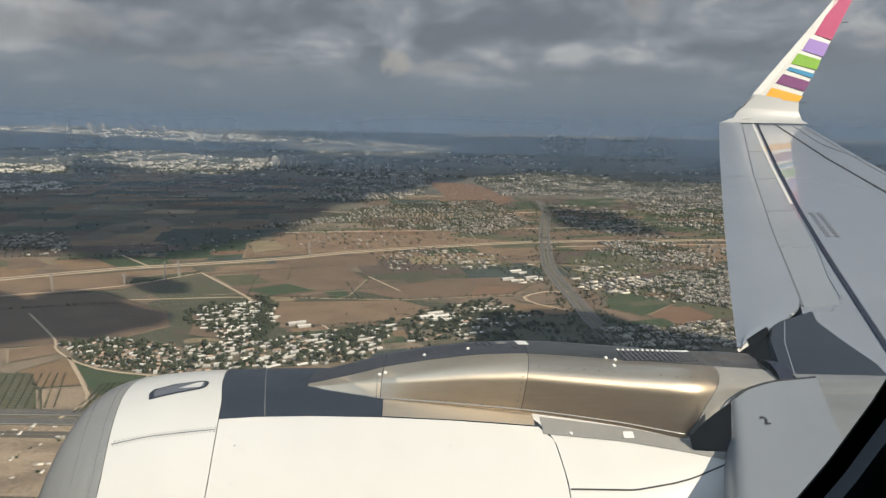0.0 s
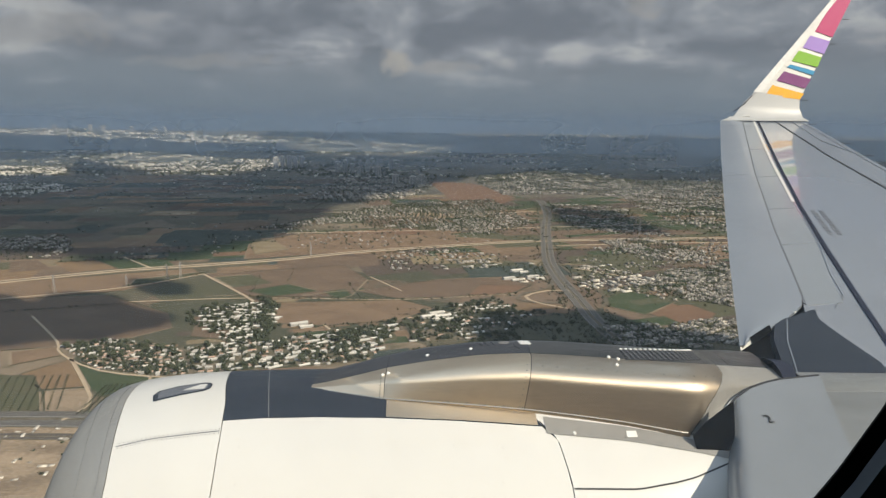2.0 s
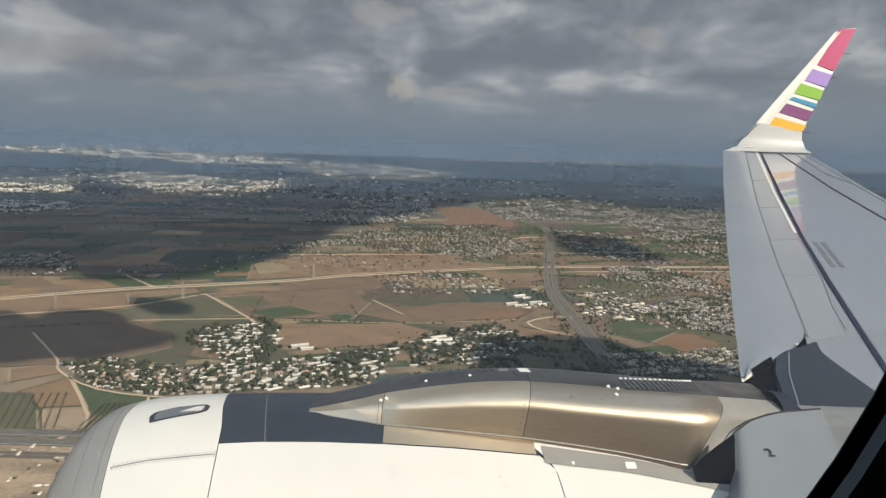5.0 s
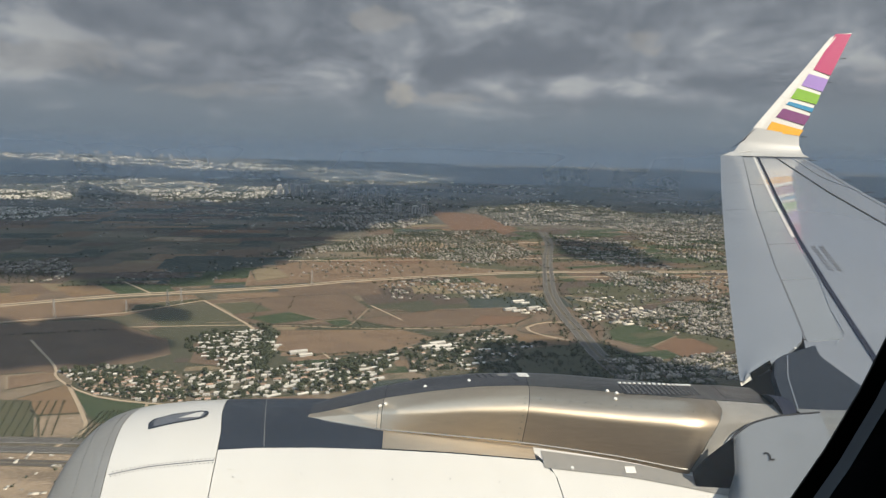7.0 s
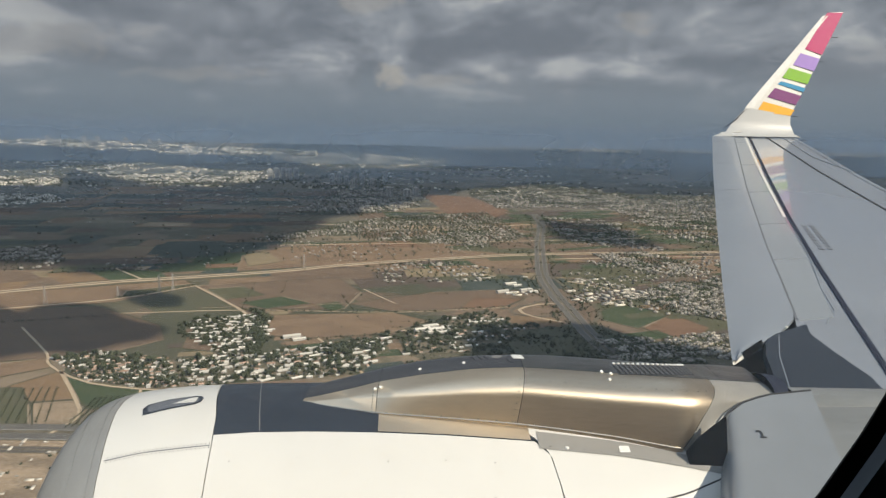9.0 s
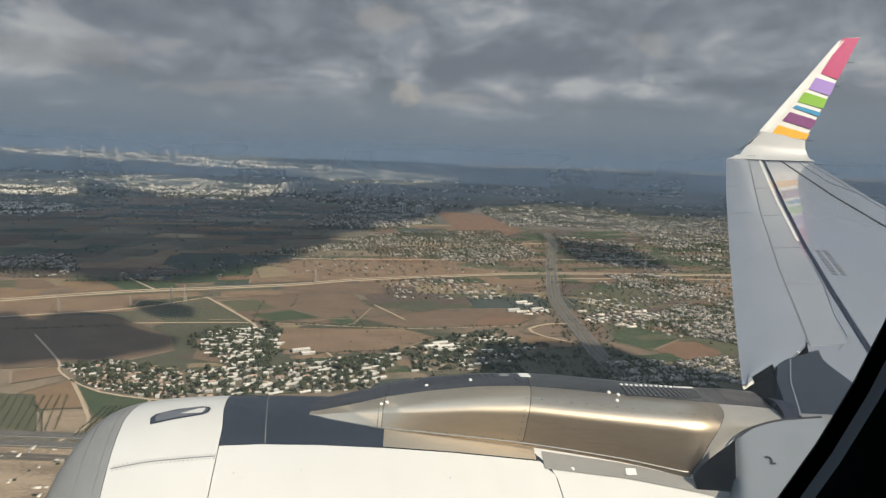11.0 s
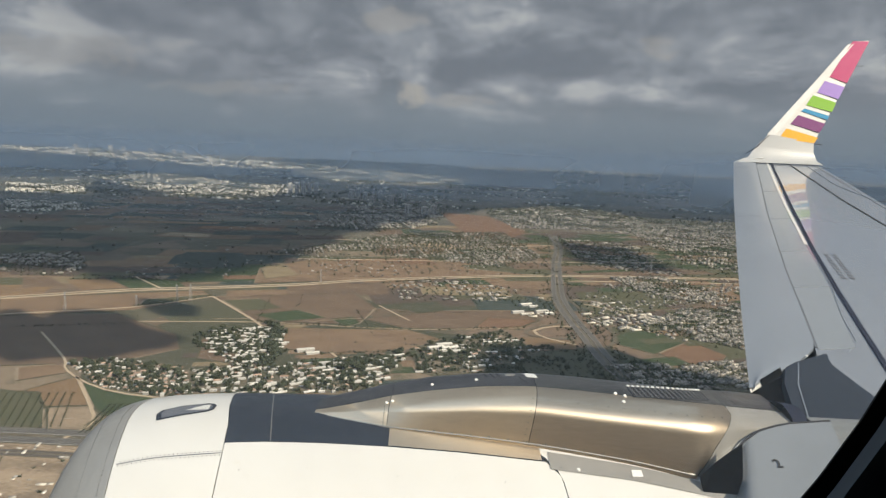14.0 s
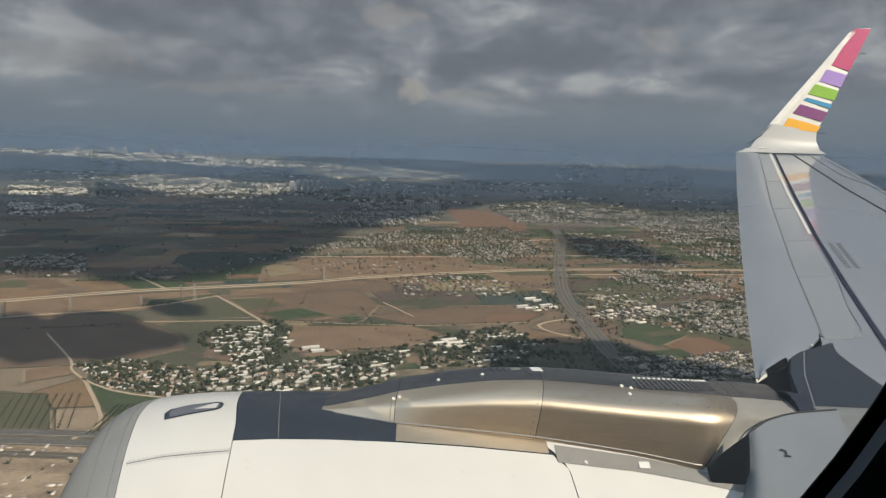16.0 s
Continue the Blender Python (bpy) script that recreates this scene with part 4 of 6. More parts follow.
def pane_material():
    """Scratched, mostly clear acrylic; its grime film scatters skylight and stands in for haze."""
    m = bpy.data.materials.new("scuffed_hazed_acrylic")
    m.use_nodes = True
    n, ln = m.node_tree.nodes, m.node_tree.links
    n.clear()
    clear, film, mx, out = (n.new(k) for k in ("ShaderNodeBsdfTransparent", "ShaderNodeBsdfTranslucent", "ShaderNodeMixShader", "ShaderNodeOutputMaterial"))
    film.inputs[0].default_value = (0.72, 0.86, 1.0, 1)
    geo, t, mr = n.new("ShaderNodeNewGeometry"), n.new("ShaderNodeTexNoise"), n.new("ShaderNodeMapRange")
    t.inputs["Scale"].default_value, t.inputs["Detail"].default_value = 9.0, 3.0
    ln.new(geo.outputs["Position"], t.inputs["Vector"])
    ln.new(t.outputs["Fac"], mr.inputs[0])
    mr.inputs[3].default_value, mr.inputs[4].default_value = 0.085, 0.125
    ln.new(mr.outputs[0], mx.inputs[0])
    ln.new(clear.outputs[0], mx.inputs[1])
    ln.new(film.outputs[0], mx.inputs[2])
    ln.new(mx.outputs[0], out.inputs[0])
    return m


bm = bmesh.new()
ringv = []
for k in range(72):
    t = 2 * math.pi * k / 72
    cs, sn = math.cos(t), math.sin(t)
    ringv.append(bm.verts.new((WIN[2] + math.copysign(abs(cs) ** (2 / WIN_POWER), cs) * WIN[0] * 1.13, 0.258, WIN[3] + math.copysign(abs(sn) ** (2 / WIN_POWER), sn) * WIN[1] * 1.13)))
bm.faces.new(ringv)
part("window_pane", bm, pane_material(), cabin, "scuffed clear acrylic pane with a haze film")


# ================= the land =================
def land_z(y):
    """Flat coastal plain, raised far out so its cut edge meets the visible horizon."""
    return 0.0 if y < 2400 else 135 * ((min(y, 4900) - 2400) / 2500) ** 1.3


xs = np.linspace(-5200, 5200, 66)
ys = np.concatenate([np.linspace(-4800, 0, 14)[:-1], np.linspace(0, 4905, 70)])
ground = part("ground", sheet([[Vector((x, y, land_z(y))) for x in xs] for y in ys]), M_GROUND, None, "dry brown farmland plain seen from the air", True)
tagged(ground, category="ground", kind="structure")

FIELD_TONES = {
    "tan": ((0.215, 0.150, 0.098), (0.165, 0.115, 0.077)), "brown": ((0.165, 0.118, 0.082), (0.130, 0.094, 0.067)),
    "red": ((0.190, 0.118, 0.076), (0.155, 0.096, 0.063)), "ochre": ((0.215, 0.145, 0.085), (0.175, 0.120, 0.075)),
    "green": ((0.048, 0.068, 0.036), (0.066, 0.080, 0.044)), "olive": ((0.085, 0.088, 0.052), (0.105, 0.098, 0.062)),
    "plough": ((0.110, 0.086, 0.068), (0.086, 0.068, 0.055)), "sand": ((0.340, 0.262, 0.180), (0.185, 0.142, 0.100)),
    # orchard: cool dark green, chosen to put haze into the far left plots
    "orchard": ((0.048, 0.062, 0.054), (0.070, 0.080, 0.068)),
    "straw": ((0.245, 0.195, 0.120), (0.190, 0.150, 0.098)),
}
M_FIELD = {k: material(k + "_field_soil", a, b, 0.95, scale=1 / 45, fine=14, spec=0.1, streak=(1, 2.2, 1), bump=0.15, low=0.42, high=0.58) for k, (a, b) in FIELD_TONES.items()}
FIELDS = [
    ("tan", [(-384, 513), (-351, 528), (-334, 508), (-363, 483)]), ("ochre", [(-343, 465), (-322, 499), (-275, 443), (-306, 436)]),
    ("green", [(-320, 499), (-280, 472), (-213, 460), (-211, 445), (-256, 426), (-271, 439)]), ("sand", [(-303, 433), (-274, 439), (-256, 415), (-262, 392), (-281, 400)]),
    ("brown", [(-528, 664), (-466, 685), (-396, 698), (-297, 632), (-272, 585), (-313, 535), (-348, 528), (-413, 512)]),
    ("tan", [(-572, 741), (-355, 839), (-330, 807), (-393, 718), (-516, 665)]),
]
FIELDS_B = [
    ("brown", [(-327, 807), (-279, 823), (-149, 871), (-105, 787), (-115, 706), (-235, 698)]),
    ("brown", [(-115, 731), (-17, 792), (73, 812), (106, 769), (72, 719), (-61, 701)]), ("tan", [(-224, 673), (-54, 694), (-14, 664), (-54, 618), (-126, 597), (-172, 602)]),
    ("red", [(220, 653), (271, 708), (294, 656), (270, 623), (233, 618)]), ("green", [(188, 714), (222, 747), (251, 727), (271, 708), (213, 649), (183, 677)]),
    ("tan", [(-337, 1028), (-275, 1127), (-46, 1131), (145, 1076), (-59, 1006), (-304, 900)]),
]
FIELDS_C = [
    ("red", [(-82, 2245), (88, 2158), (190, 1730), (106, 1529), (22, 1565)]), ("brown", [(122, 1393), (197, 1400), (178, 1198), (133, 1194)]),
    ("olive", [(180, 989), (259, 1012), (337, 913), (181, 897)]), ("brown", [(242, 1216), (525, 1223), (503, 1157), (233, 1115)]),
    ("sand", [(-188, 1421), (99, 1428), (146, 1378), (-103, 1323)]), ("ochre", [(76, 690), (133, 682), (133, 649), (79, 658)]),
    ("brown", [(-632, 867), (-598, 876), (-544, 829), (-586, 800)]), ("green", [(-528, 896), (-419, 894), (-384, 851), (-448, 824)]), ("ochre", [(-566, 863), (-521, 884), (-461, 833), (-508, 807)]),
]
FIELDS_D = [
    ("olive", [(-309, 789), (-266, 807), (-224, 764), (-266, 740)]), ("green", [(-244, 725), (-201, 759), (-158, 729), (-206, 702)]), ("green", [(-151, 724), (-127, 738), (-114, 711), (-126, 693)]),
    ("olive", [(-404, 773), (-335, 820), (-350, 775), (-396, 744)]), ("straw", [(-337, 1028), (-310, 1067), (-258, 980), (-299, 938)]), ("olive", [(-372, 459), (-331, 463), (-305, 432), (-286, 403), (-327, 389)]),
    ("sand", [(-345, 384), (-215, 384), (-190, 335), (-200, 300), (-330, 300)]),
    ("brown", [(-258, 610), (-190, 560), (-178, 545), (-245, 560)]), ("red", [(40, 770), (104, 768), (72, 721), (20, 712)]),
]
for lift, group in ((0.16, FIELDS + FIELDS_B + FIELDS_C), (0.32, FIELDS_D)):
    for tone, poly in group:
        tagged(part("field", slab(poly, lift, 0.6), M_FIELD[tone], ground), tone + " coloured farm field")

# worn tracks and low hedges along the field edges
M_EDGE = [material("field_edge_track", (0.30, 0.24, 0.17), (0.22, 0.175, 0.125), 0.95, scale=1 / 9, spec=0.1), material("field_edge_scrub", (0.070, 0.072, 0.045), (0.10, 0.092, 0.060), 0.95, scale=1 / 5, spec=0.1)]
for k, (tone, poly) in enumerate(FIELDS + FIELDS_B + FIELDS_D):
    for i, (p, q) in enumerate(zip(poly, poly[1:] + poly[:1])):
        part("field_edge", ribbon([Vector((*p, 0.40)), Vector((*q, 0.40))], 1.3 + 0.9 * ((i + k) % 3 == 0), 0.05, (0, 0, 1)), M_EDGE[(i * 2 + k) % 3 != 0], ground)

# smaller plots between the towns
plots = np.random.default_rng(21)
tones = list(FIELD_TONES)
weights = np.array([0.16, 0.22, 0.02, 0.06, 0.09, 0.19, 0.14, 0.02, 0.06, 0.06])
BELTS = ((-260, -40, 490, 690, 60, 0.22), (-560, 260, 850, 1130, 70, 0.26), (190, 760, 640, 1120, 70, 0.42), (-150, 700, 1120, 1750, 110, 0.35), (-1200, -350, 900, 2300, 90, 0.2), (-900, -560, 600, 900, 30, 0.3), (330, 700, 420, 660, 30, 0.4))
for x0, x1, y0, y1, count, ang in BELTS:
    for _ in range(count):
        x, y = plots.uniform(x0, x1), plots.uniform(y0, y1)
        far = 0.6 + y / 1100 if y > 700 or x > 100 or x < -400 else 0.36
        w, d, a = plots.uniform(18, 60) * far, plots.uniform(10, 34) * far, ang + plots.normal(0, 0.08)
        ca, sa = math.cos(a), math.sin(a)
        quad = [(x + u * ca - v * sa, y + u * sa + v * ca) for u, v in ((-w, -d), (w, -d * plots.uniform(0.8, 1.1)), (w * plots.uniform(0.8, 1.1), d), (-w, d))]
        tone = tones[plots.choice(len(tones), p=weights / weights.sum())]
        # far left plots switch to cooler, darker tones in place of haze
        if x < -350 and y > 900 and tone in ("green", "olive", "ochre"):
            tone = ("orchard", "orchard", "plough")[plots.integers(3)]
        tagged(part("field", slab(quad, 0.06 + 0.09 * plots.random(), 0.5), M_FIELD[tone], ground), tone + " coloured farm field")

for _ in range(110):
    x, y = plots.uniform(190, 800), plots.uniform(620, 1750)
    far = 0.5 + y / 1200
    w, d, a = plots.uniform(20, 55) * far, plots.uniform(6, 18) * far, 0.38 + plots.normal(0, 0.08)
    ca, sa = math.cos(a), math.sin(a)
    quad = [(x + u * ca - v * sa, y + u * sa + v * ca) for u, v in ((-w, -d), (w, -d), (w * plots.uniform(0.8, 1.1), d), (-w, d))]
    tone = ("olive", "green", "plough")[plots.integers(3)]
    tagged(part("field", slab(quad, 0.16 + 0.05 * plots.random(), 0.5), M_FIELD[tone], ground), tone + " coloured farm field")

# ---- roads ----
M_ASPHALT = material("worn_asphalt", (0.135, 0.125, 0.112), (0.095, 0.089, 0.080), 0.9, scale=1 / 12, fine=10, spec=0.2)
M_DIRT = material("pale_dirt_road", (0.46, 0.37, 0.26), (0.36, 0.28, 0.195), 0.95, scale=1 / 25, fine=10, spec=0.1)
M_VERGE = material("dry_verge", (0.17, 0.142, 0.104), (0.085, 0.078, 0.055), 0.95, scale=1 / 15, fine=8, spec=0.1)
M_LINE = material("road_marking", (0.36, 0.345, 0.31), (0.24, 0.23, 0.21), 0.85, scale=1 / 6)


def smooth_line(pts, step=20.0):
    """A rounded line through plan points."""
    P = [Vector((*p, 0)) for p in pts]
    P = [P[0] * 2 - P[1]] + P + [P[-1] * 2 - P[-2]]
    out = []
    for a, b, c, d in zip(P, P[1:], P[2:], P[3:]):
        n = max(2, int((c - b).length / step))
        for k in range(n):
            t = k / n
            out.append(0.5 * (2 * b + (c - a) * t + (2 * a - 5 * b + 4 * c - d) * t * t + (3 * b - a - 3 * c + d) * t ** 3))
    out.append(P[-2])
    return out


def road(name, pts, width, z, mat, label, shift=0.0, parent=None):
    line = smooth_line(pts)
    if shift:
        moved = []
        for i, p in enumerate(line):
            d = line[min(i + 1, len(line) - 1)] - line[max(i - 1, 0)]
            moved.append(p + Vector((d.y, -d.x, 0)).normalized() * shift)
        line = moved
    ob = part(name, ribbon([Vector((p.x, p.y, land_z(p.y) + z)) for p in line], width, 0.12, (0, 0, 1)), mat, parent)
    if not parent:
        tagged(ob, label, "road", kind="structure")
    return ob


HIGHWAY = [(247, 1683), (231, 1458), (191, 1212), (166, 1035), (150, 903), (148, 785), (152, 706), (154, 630), (161, 577), (171, 512), (182, 448)]
DIRT = [(-700, 660), (-611, 721), (-555, 756), (-447, 820), (-347, 860), (-239, 908), (-146, 964), (15, 1031), (176, 1083), (498, 1133), (777, 1176)]
hw = road("road_highway", HIGHWAY, 20, 0.30, M_VERGE, "dual carriageway highway with a dry median and verges")
for s in (-5.8, 5.8):
    road("carriageway", HIGHWAY, 7.5, 0.50, M_ASPHALT, "", s, hw)
    for e in (-3.3, 3.3):
        road("lane_line", HIGHWAY, 0.3, 0.66, M_LINE, "", s + e, hw)
LEFT_RAMP = [(208, 1456), (183, 1211), (152, 987), (138, 865), (138, 800), (125, 756), (95, 732), (81, 705), (99, 691), (130, 690)]
RIGHT_RAMP = [(161, 904), (173, 817), (187, 745), (183, 695), (164, 661)]
LOOP = [(150, 745), (120, 742), (92, 716), (104, 688), (134, 668)]
road("road_ramp", LEFT_RAMP, 5, 0.42, M_VERGE, "curved slip road beside the highway")
road("road_ramp", RIGHT_RAMP, 5, 0.44, M_VERGE, "curved slip road beside the highway")
road("road_ramp", LOOP, 4, 0.46, M_DIRT, "pale loop ramp at the interchange")
dirt_road = road("road_dirt", DIRT, 17, 0.34, M_DIRT, "wide pale dirt embankment across the fields")
road("road_rail_bed", DIRT, 4, 0.52, M_VERGE, "", 0, dirt_road)
for pts, w, lab in (
        ([(-536, 659), (-502, 681), (-400, 731), (-328, 807)], 3.5, "pale farm track between fields"),
        ([(-330, 808), (-235, 698), (-215, 667)], 3.5, "pale farm track between fields"),
        ([(-433, 616), (-359, 540), (-347, 521), (-324, 499), (-283, 474), (-237, 464), (-180, 459)], 2.2, "pale lane round the village edge"),
        ([(-291, 1412), (-31, 1398), (112, 1429), (224, 1478)], 8, "pale road across the plain"),
        ([(-359, 672), (-224, 694), (-54, 696), (80, 727)], 2.5, "narrow farm lane"),
        ([(-487, 906), (-419, 842)], 3.5, "short pale farm track"), ([(-104, 803), (-57, 734)], 2.5, "short pale farm track"),
        ([(-126, 601), (-69, 510), (-54, 463)], 2.5, "village lane"), ([(-300, 1128), (60, 1200), (420, 1290)], 6, "pale country road"),
        ([(-237, 464), (-222, 425), (-215, 390)], 2.2, "pale orchard track"), ([(-322, 499), (-275, 441), (-257, 413), (-262, 385)], 2.6, "pale field edge track"),
        ([(166, 1035), (420, 1080), (800, 1120)], 5, "pale country road"), ([(180, 870), (300, 790), (420, 850)], 4, "town edge road")):
    road("road_track", pts, w, 0.40, M_DIRT, lab)
LOW = [(-480, 378), (-369, 385), (-296, 389), (-225, 390), (-60, 390), (180, 380)]
low = road("road_motorway", LOW, 24, 0.30, M_VERGE, "multi-lane motorway with a dry median")
for s in (-6.5, 6.5):
    road("carriageway", LOW, 9, 0.48, M_ASPHALT, "", s, low)
    road("lane_line", LOW, 0.4, 0.64, M_LINE, "", s + 4, low)

M_BALLAST = material("railway_ballast", (0.15, 0.13, 0.115), (0.10, 0.088, 0.080), 0.95, scale=1 / 5, fine=8, spec=0.1)
railway = road("road_railway", LOW, 9, 0.30, M_VERGE, "two railway tracks on a dry embankment", 24)
for d in (21.8, 26.2):
    road("track_bed", LOW, 2.2, 0.46, M_BALLAST, "", d, railway)
    for e in (-0.45, 0.45):
        road("rail", LOW, 0.14, 0.62, M_ASPHALT, "", d + e, railway)

# ---- orchard rows and hedges ----
rng = np.random.default_rng(7)
LEAF = material("tree_leaves", (0.050, 0.064, 0.040), (0.098, 0.106, 0.064), 0.9, scale=0.8, fine=4, island=0.35, spec=0.15)
BARK = material("tree_bark", (0.12, 0.09, 0.065), rough=0.95)


def crown_arrays(n, rx, rz, z0, seed, leaf):
    """Loose leaf clumps in an uneven crown: crumpled three-sided tufts."""
    r = np.random.default_rng(seed)
    lobes = [(r.normal(0, 0.38, 3) * (rx, rx, rz * 0.7)) for _ in range(5)]
    V, Fc = [], []
    for k in range(n):
        lob = lobes[k % 5]
        d = r.normal(0, 1, 3)
        d /= np.linalg.norm(d)
        p = lob + d * (rx * 0.58, rx * 0.58, rz * 0.5) * r.uniform(0.65, 1.0)
        c = p + (0, 0, z0)
        b = len(V)
        size = leaf * r.uniform(0.6, 1.3)
        for _ in range(4):
            V.append(c + r.normal(0, 1, 3) * size * 0.62)
        Fc += [(b, b + 1, b + 2), (b, b + 2, b + 3), (b, b + 3, b + 1), (b + 1, b + 3, b + 2)]
    return np.array(V), Fc


def joined(name, template, places, mat, label, category, z_add=0.0):
    """One object of kind stuff: the template repeated at (x, y, z, scale, turn)."""
    if not len(places):
        return None
    V, Fc = template
    P = np.array([(x, y, z, *((s, s, s) if np.isscalar(s) else s), a) for x, y, z, s, a in places], float)
    c, sn = np.cos(P[:, 6])[:, None], np.sin(P[:, 6])[:, None]
    W = V[None, :, :] * P[:, None, 3:6]
    co = np.stack([W[..., 0] * c - W[..., 1] * sn + P[:, None, 0], W[..., 0] * sn + W[..., 1] * c + P[:, None, 1], W[..., 2] + P[:, None, 2]], 2)
    sizes = np.array([len(f) for f in Fc])
    flat = np.concatenate([np.array(f) for f in Fc])
    loops = (flat[None, :] + (np.arange(len(P)) * len(V))[:, None]).ravel()
    me = bpy.data.meshes.new(name)
    me.vertices.add(co.shape[0] * co.shape[1])
    me.vertices.foreach_set("co", co.ravel())
    me.loops.add(len(loops))
    me.loops.foreach_set("vertex_index", loops)
    counts = np.tile(sizes, len(P))
    me.polygons.add(len(counts))
    me.polygons.foreach_set("loop_start", np.concatenate([[0], np.cumsum(counts)[:-1]]))
    me.update(calc_edges=True)
    me.validate()
    me.materials.append(mat)
    ob = new(name, me)
    return tagged(ob, label, category, kind="stuff")


def inside(poly, x, y):
    hit = False
    for (x0, y0), (x1, y1) in zip(poly, poly[1:] + poly[:1]):
        if (y0 > y) != (y1 > y) and x < x0 + (y - y0) * (x1 - x0) / (y1 - y0):
            hit = not hit
    return hit


def scatter(poly, n, gap, taken=None, clump=0.0, thresh=-0.08):
    """Random places in a plan polygon, at least gap apart from each other and from those taken."""
    x0, x1 = min(p[0] for p in poly), max(p[0] for p in poly)
    y0, y1 = min(p[1] for p in poly), max(p[1] for p in poly)
    grid = taken if taken is not None else {}
    out, tries = [], 0
    while len(out) < n and tries < n * 20:
        tries += 1
        x, y = rng.uniform(x0, x1), rng.uniform(y0, y1)
        if not inside(poly, x, y):
            continue
        if clump and noise.noise(Vector((x, y, 3.0)) / clump) + 0.5 * noise.noise(Vector((x, y, 9.0)) / (clump * 0.35)) < thresh:
            continue
        i, j = int(x // gap), int(y // gap)
        if any((x - a) ** 2 + (y - b) ** 2 < gap * gap for di in (-1, 0, 1) for dj in (-1, 0, 1) for a, b in grid.get((i + di, j + dj), ())):
            continue
        grid.setdefault((i, j), []).append((x, y))
        out.append((x, y))
    return out


# ---- building kinds ----
def box_arrays(w, d, h, x=0.0, y=0.0, z=0.0):
    V = np.array([(x + sx * w / 2, y + sy * d / 2, z + hz) for hz in (0, h) for sx, sy in ((-1, -1), (1, -1), (1, 1), (-1, 1))], float)
    return V, [(0, 1, 5, 4), (1, 2, 6, 5), (2, 3, 7, 6), (3, 0, 4, 7), (4, 5, 6, 7), (0, 3, 2, 1)]


def merge(*pairs):
    V, Fc, n = [], [], 0
    for v, f in pairs:
        V.append(v)
        Fc += [tuple(i + n for i in q) for q in f]
        n += len(v)
    return np.concatenate(V), Fc


def hip_arrays(w, d, z, h, over=0.25):
    a, b = w / 2 + over, d / 2 + over
    r = max(a - b, 0.2)
    V = np.array([(-a, -b, z), (a, -b, z), (a, b, z), (-a, b, z), (-r, 0, z + h), (r, 0, z + h), (-a, -b, z - 0.15), (a, -b, z - 0.15), (a, b, z - 0.15), (-a, b, z - 0.15)], float)
    return V, [(0, 1, 5, 4), (1, 2, 5), (2, 3, 4, 5), (3, 0, 4), (6, 7, 1, 0), (7, 8, 2, 1), (8, 9, 3, 2), (9, 6, 0, 3)]


M_WALL1 = material("plaster_house_wall", (0.42, 0.385, 0.32), (0.33, 0.30, 0.26), 0.9, scale=0.4, obj_random=0.25, spec=0.2)
M_ROOF_W = material("pale_flat_roof", (0.66, 0.63, 0.56), (0.46, 0.435, 0.385), 0.9, scale=0.35, obj_random=0.3, spec=0.2)
M_ROOF_T = material("faded_tile_roof", (0.42, 0.28, 0.20), (0.32, 0.23, 0.175), 0.9, scale=0.6, obj_random=0.3, spec=0.2)
M_SHED = material("white_sheet_roof", (0.68, 0.65, 0.58), (0.54, 0.51, 0.45), 0.75, scale=0.2, obj_random=0.2)
M_GLASS = material("dark_window_glass", (0.04, 0.05, 0.06), rough=0.15)


def house(kind, at, turn, group):
    """Low village house: walls with recessed dark windows, a roof, a roof tank or chimney."""
    w, d, h = {"hip": (6.4, 4.6, 2.6), "flat": (6.0, 5.0, 3.0), "two": (5.6, 5.0, 4.4)}[kind]
    roof_word = {"hip": "tiled hipped roof", "flat": "flat pale roof", "two": "flat pale roof and two storeys"}[kind]
    ob = empty("house", at, "small plastered village house with a " + roof_word, "house", group)
    ob.rotation_euler.z = turn
    part_me("wall", mesh_from("wall", *box_arrays(w, d, h), M_TOWER), ob)
    if kind == "hip":
        part_me("roof", mesh_from("roof", *hip_arrays(w, d, h, 1.5), M_ROOF_T), ob, "faded terracotta tile roof")
        part_me("chimney", mesh_from("chimney", *box_arrays(0.6, 0.6, 1.0, w * 0.2, 0.4, h + 0.8), M_WALL1), ob)
    else:
        part_me("roof", mesh_from("roof", *merge(box_arrays(w + 0.2, d + 0.2, 0.25, 0, 0, h), box_arrays(2.0, 1.8, 1.0, -w * 0.2, 0.5, h + 0.25)), M_ROOF_W), ob, "flat pale roof with a stair head")
        part_me("tank", mesh_from("tank", *box_arrays(0.9, 0.7, 0.9, w * 0.3, -0.8, h + 0.25), M_SHED), ob, "white roof water tank")
    for k in (-1, 1):
        part_me("window", mesh_from("window", *box_arrays(1.1, 0.08, 1.1, k * w * 0.26, -d / 2 - 0.03, 1.1), M_GLASS), ob)
    return ob


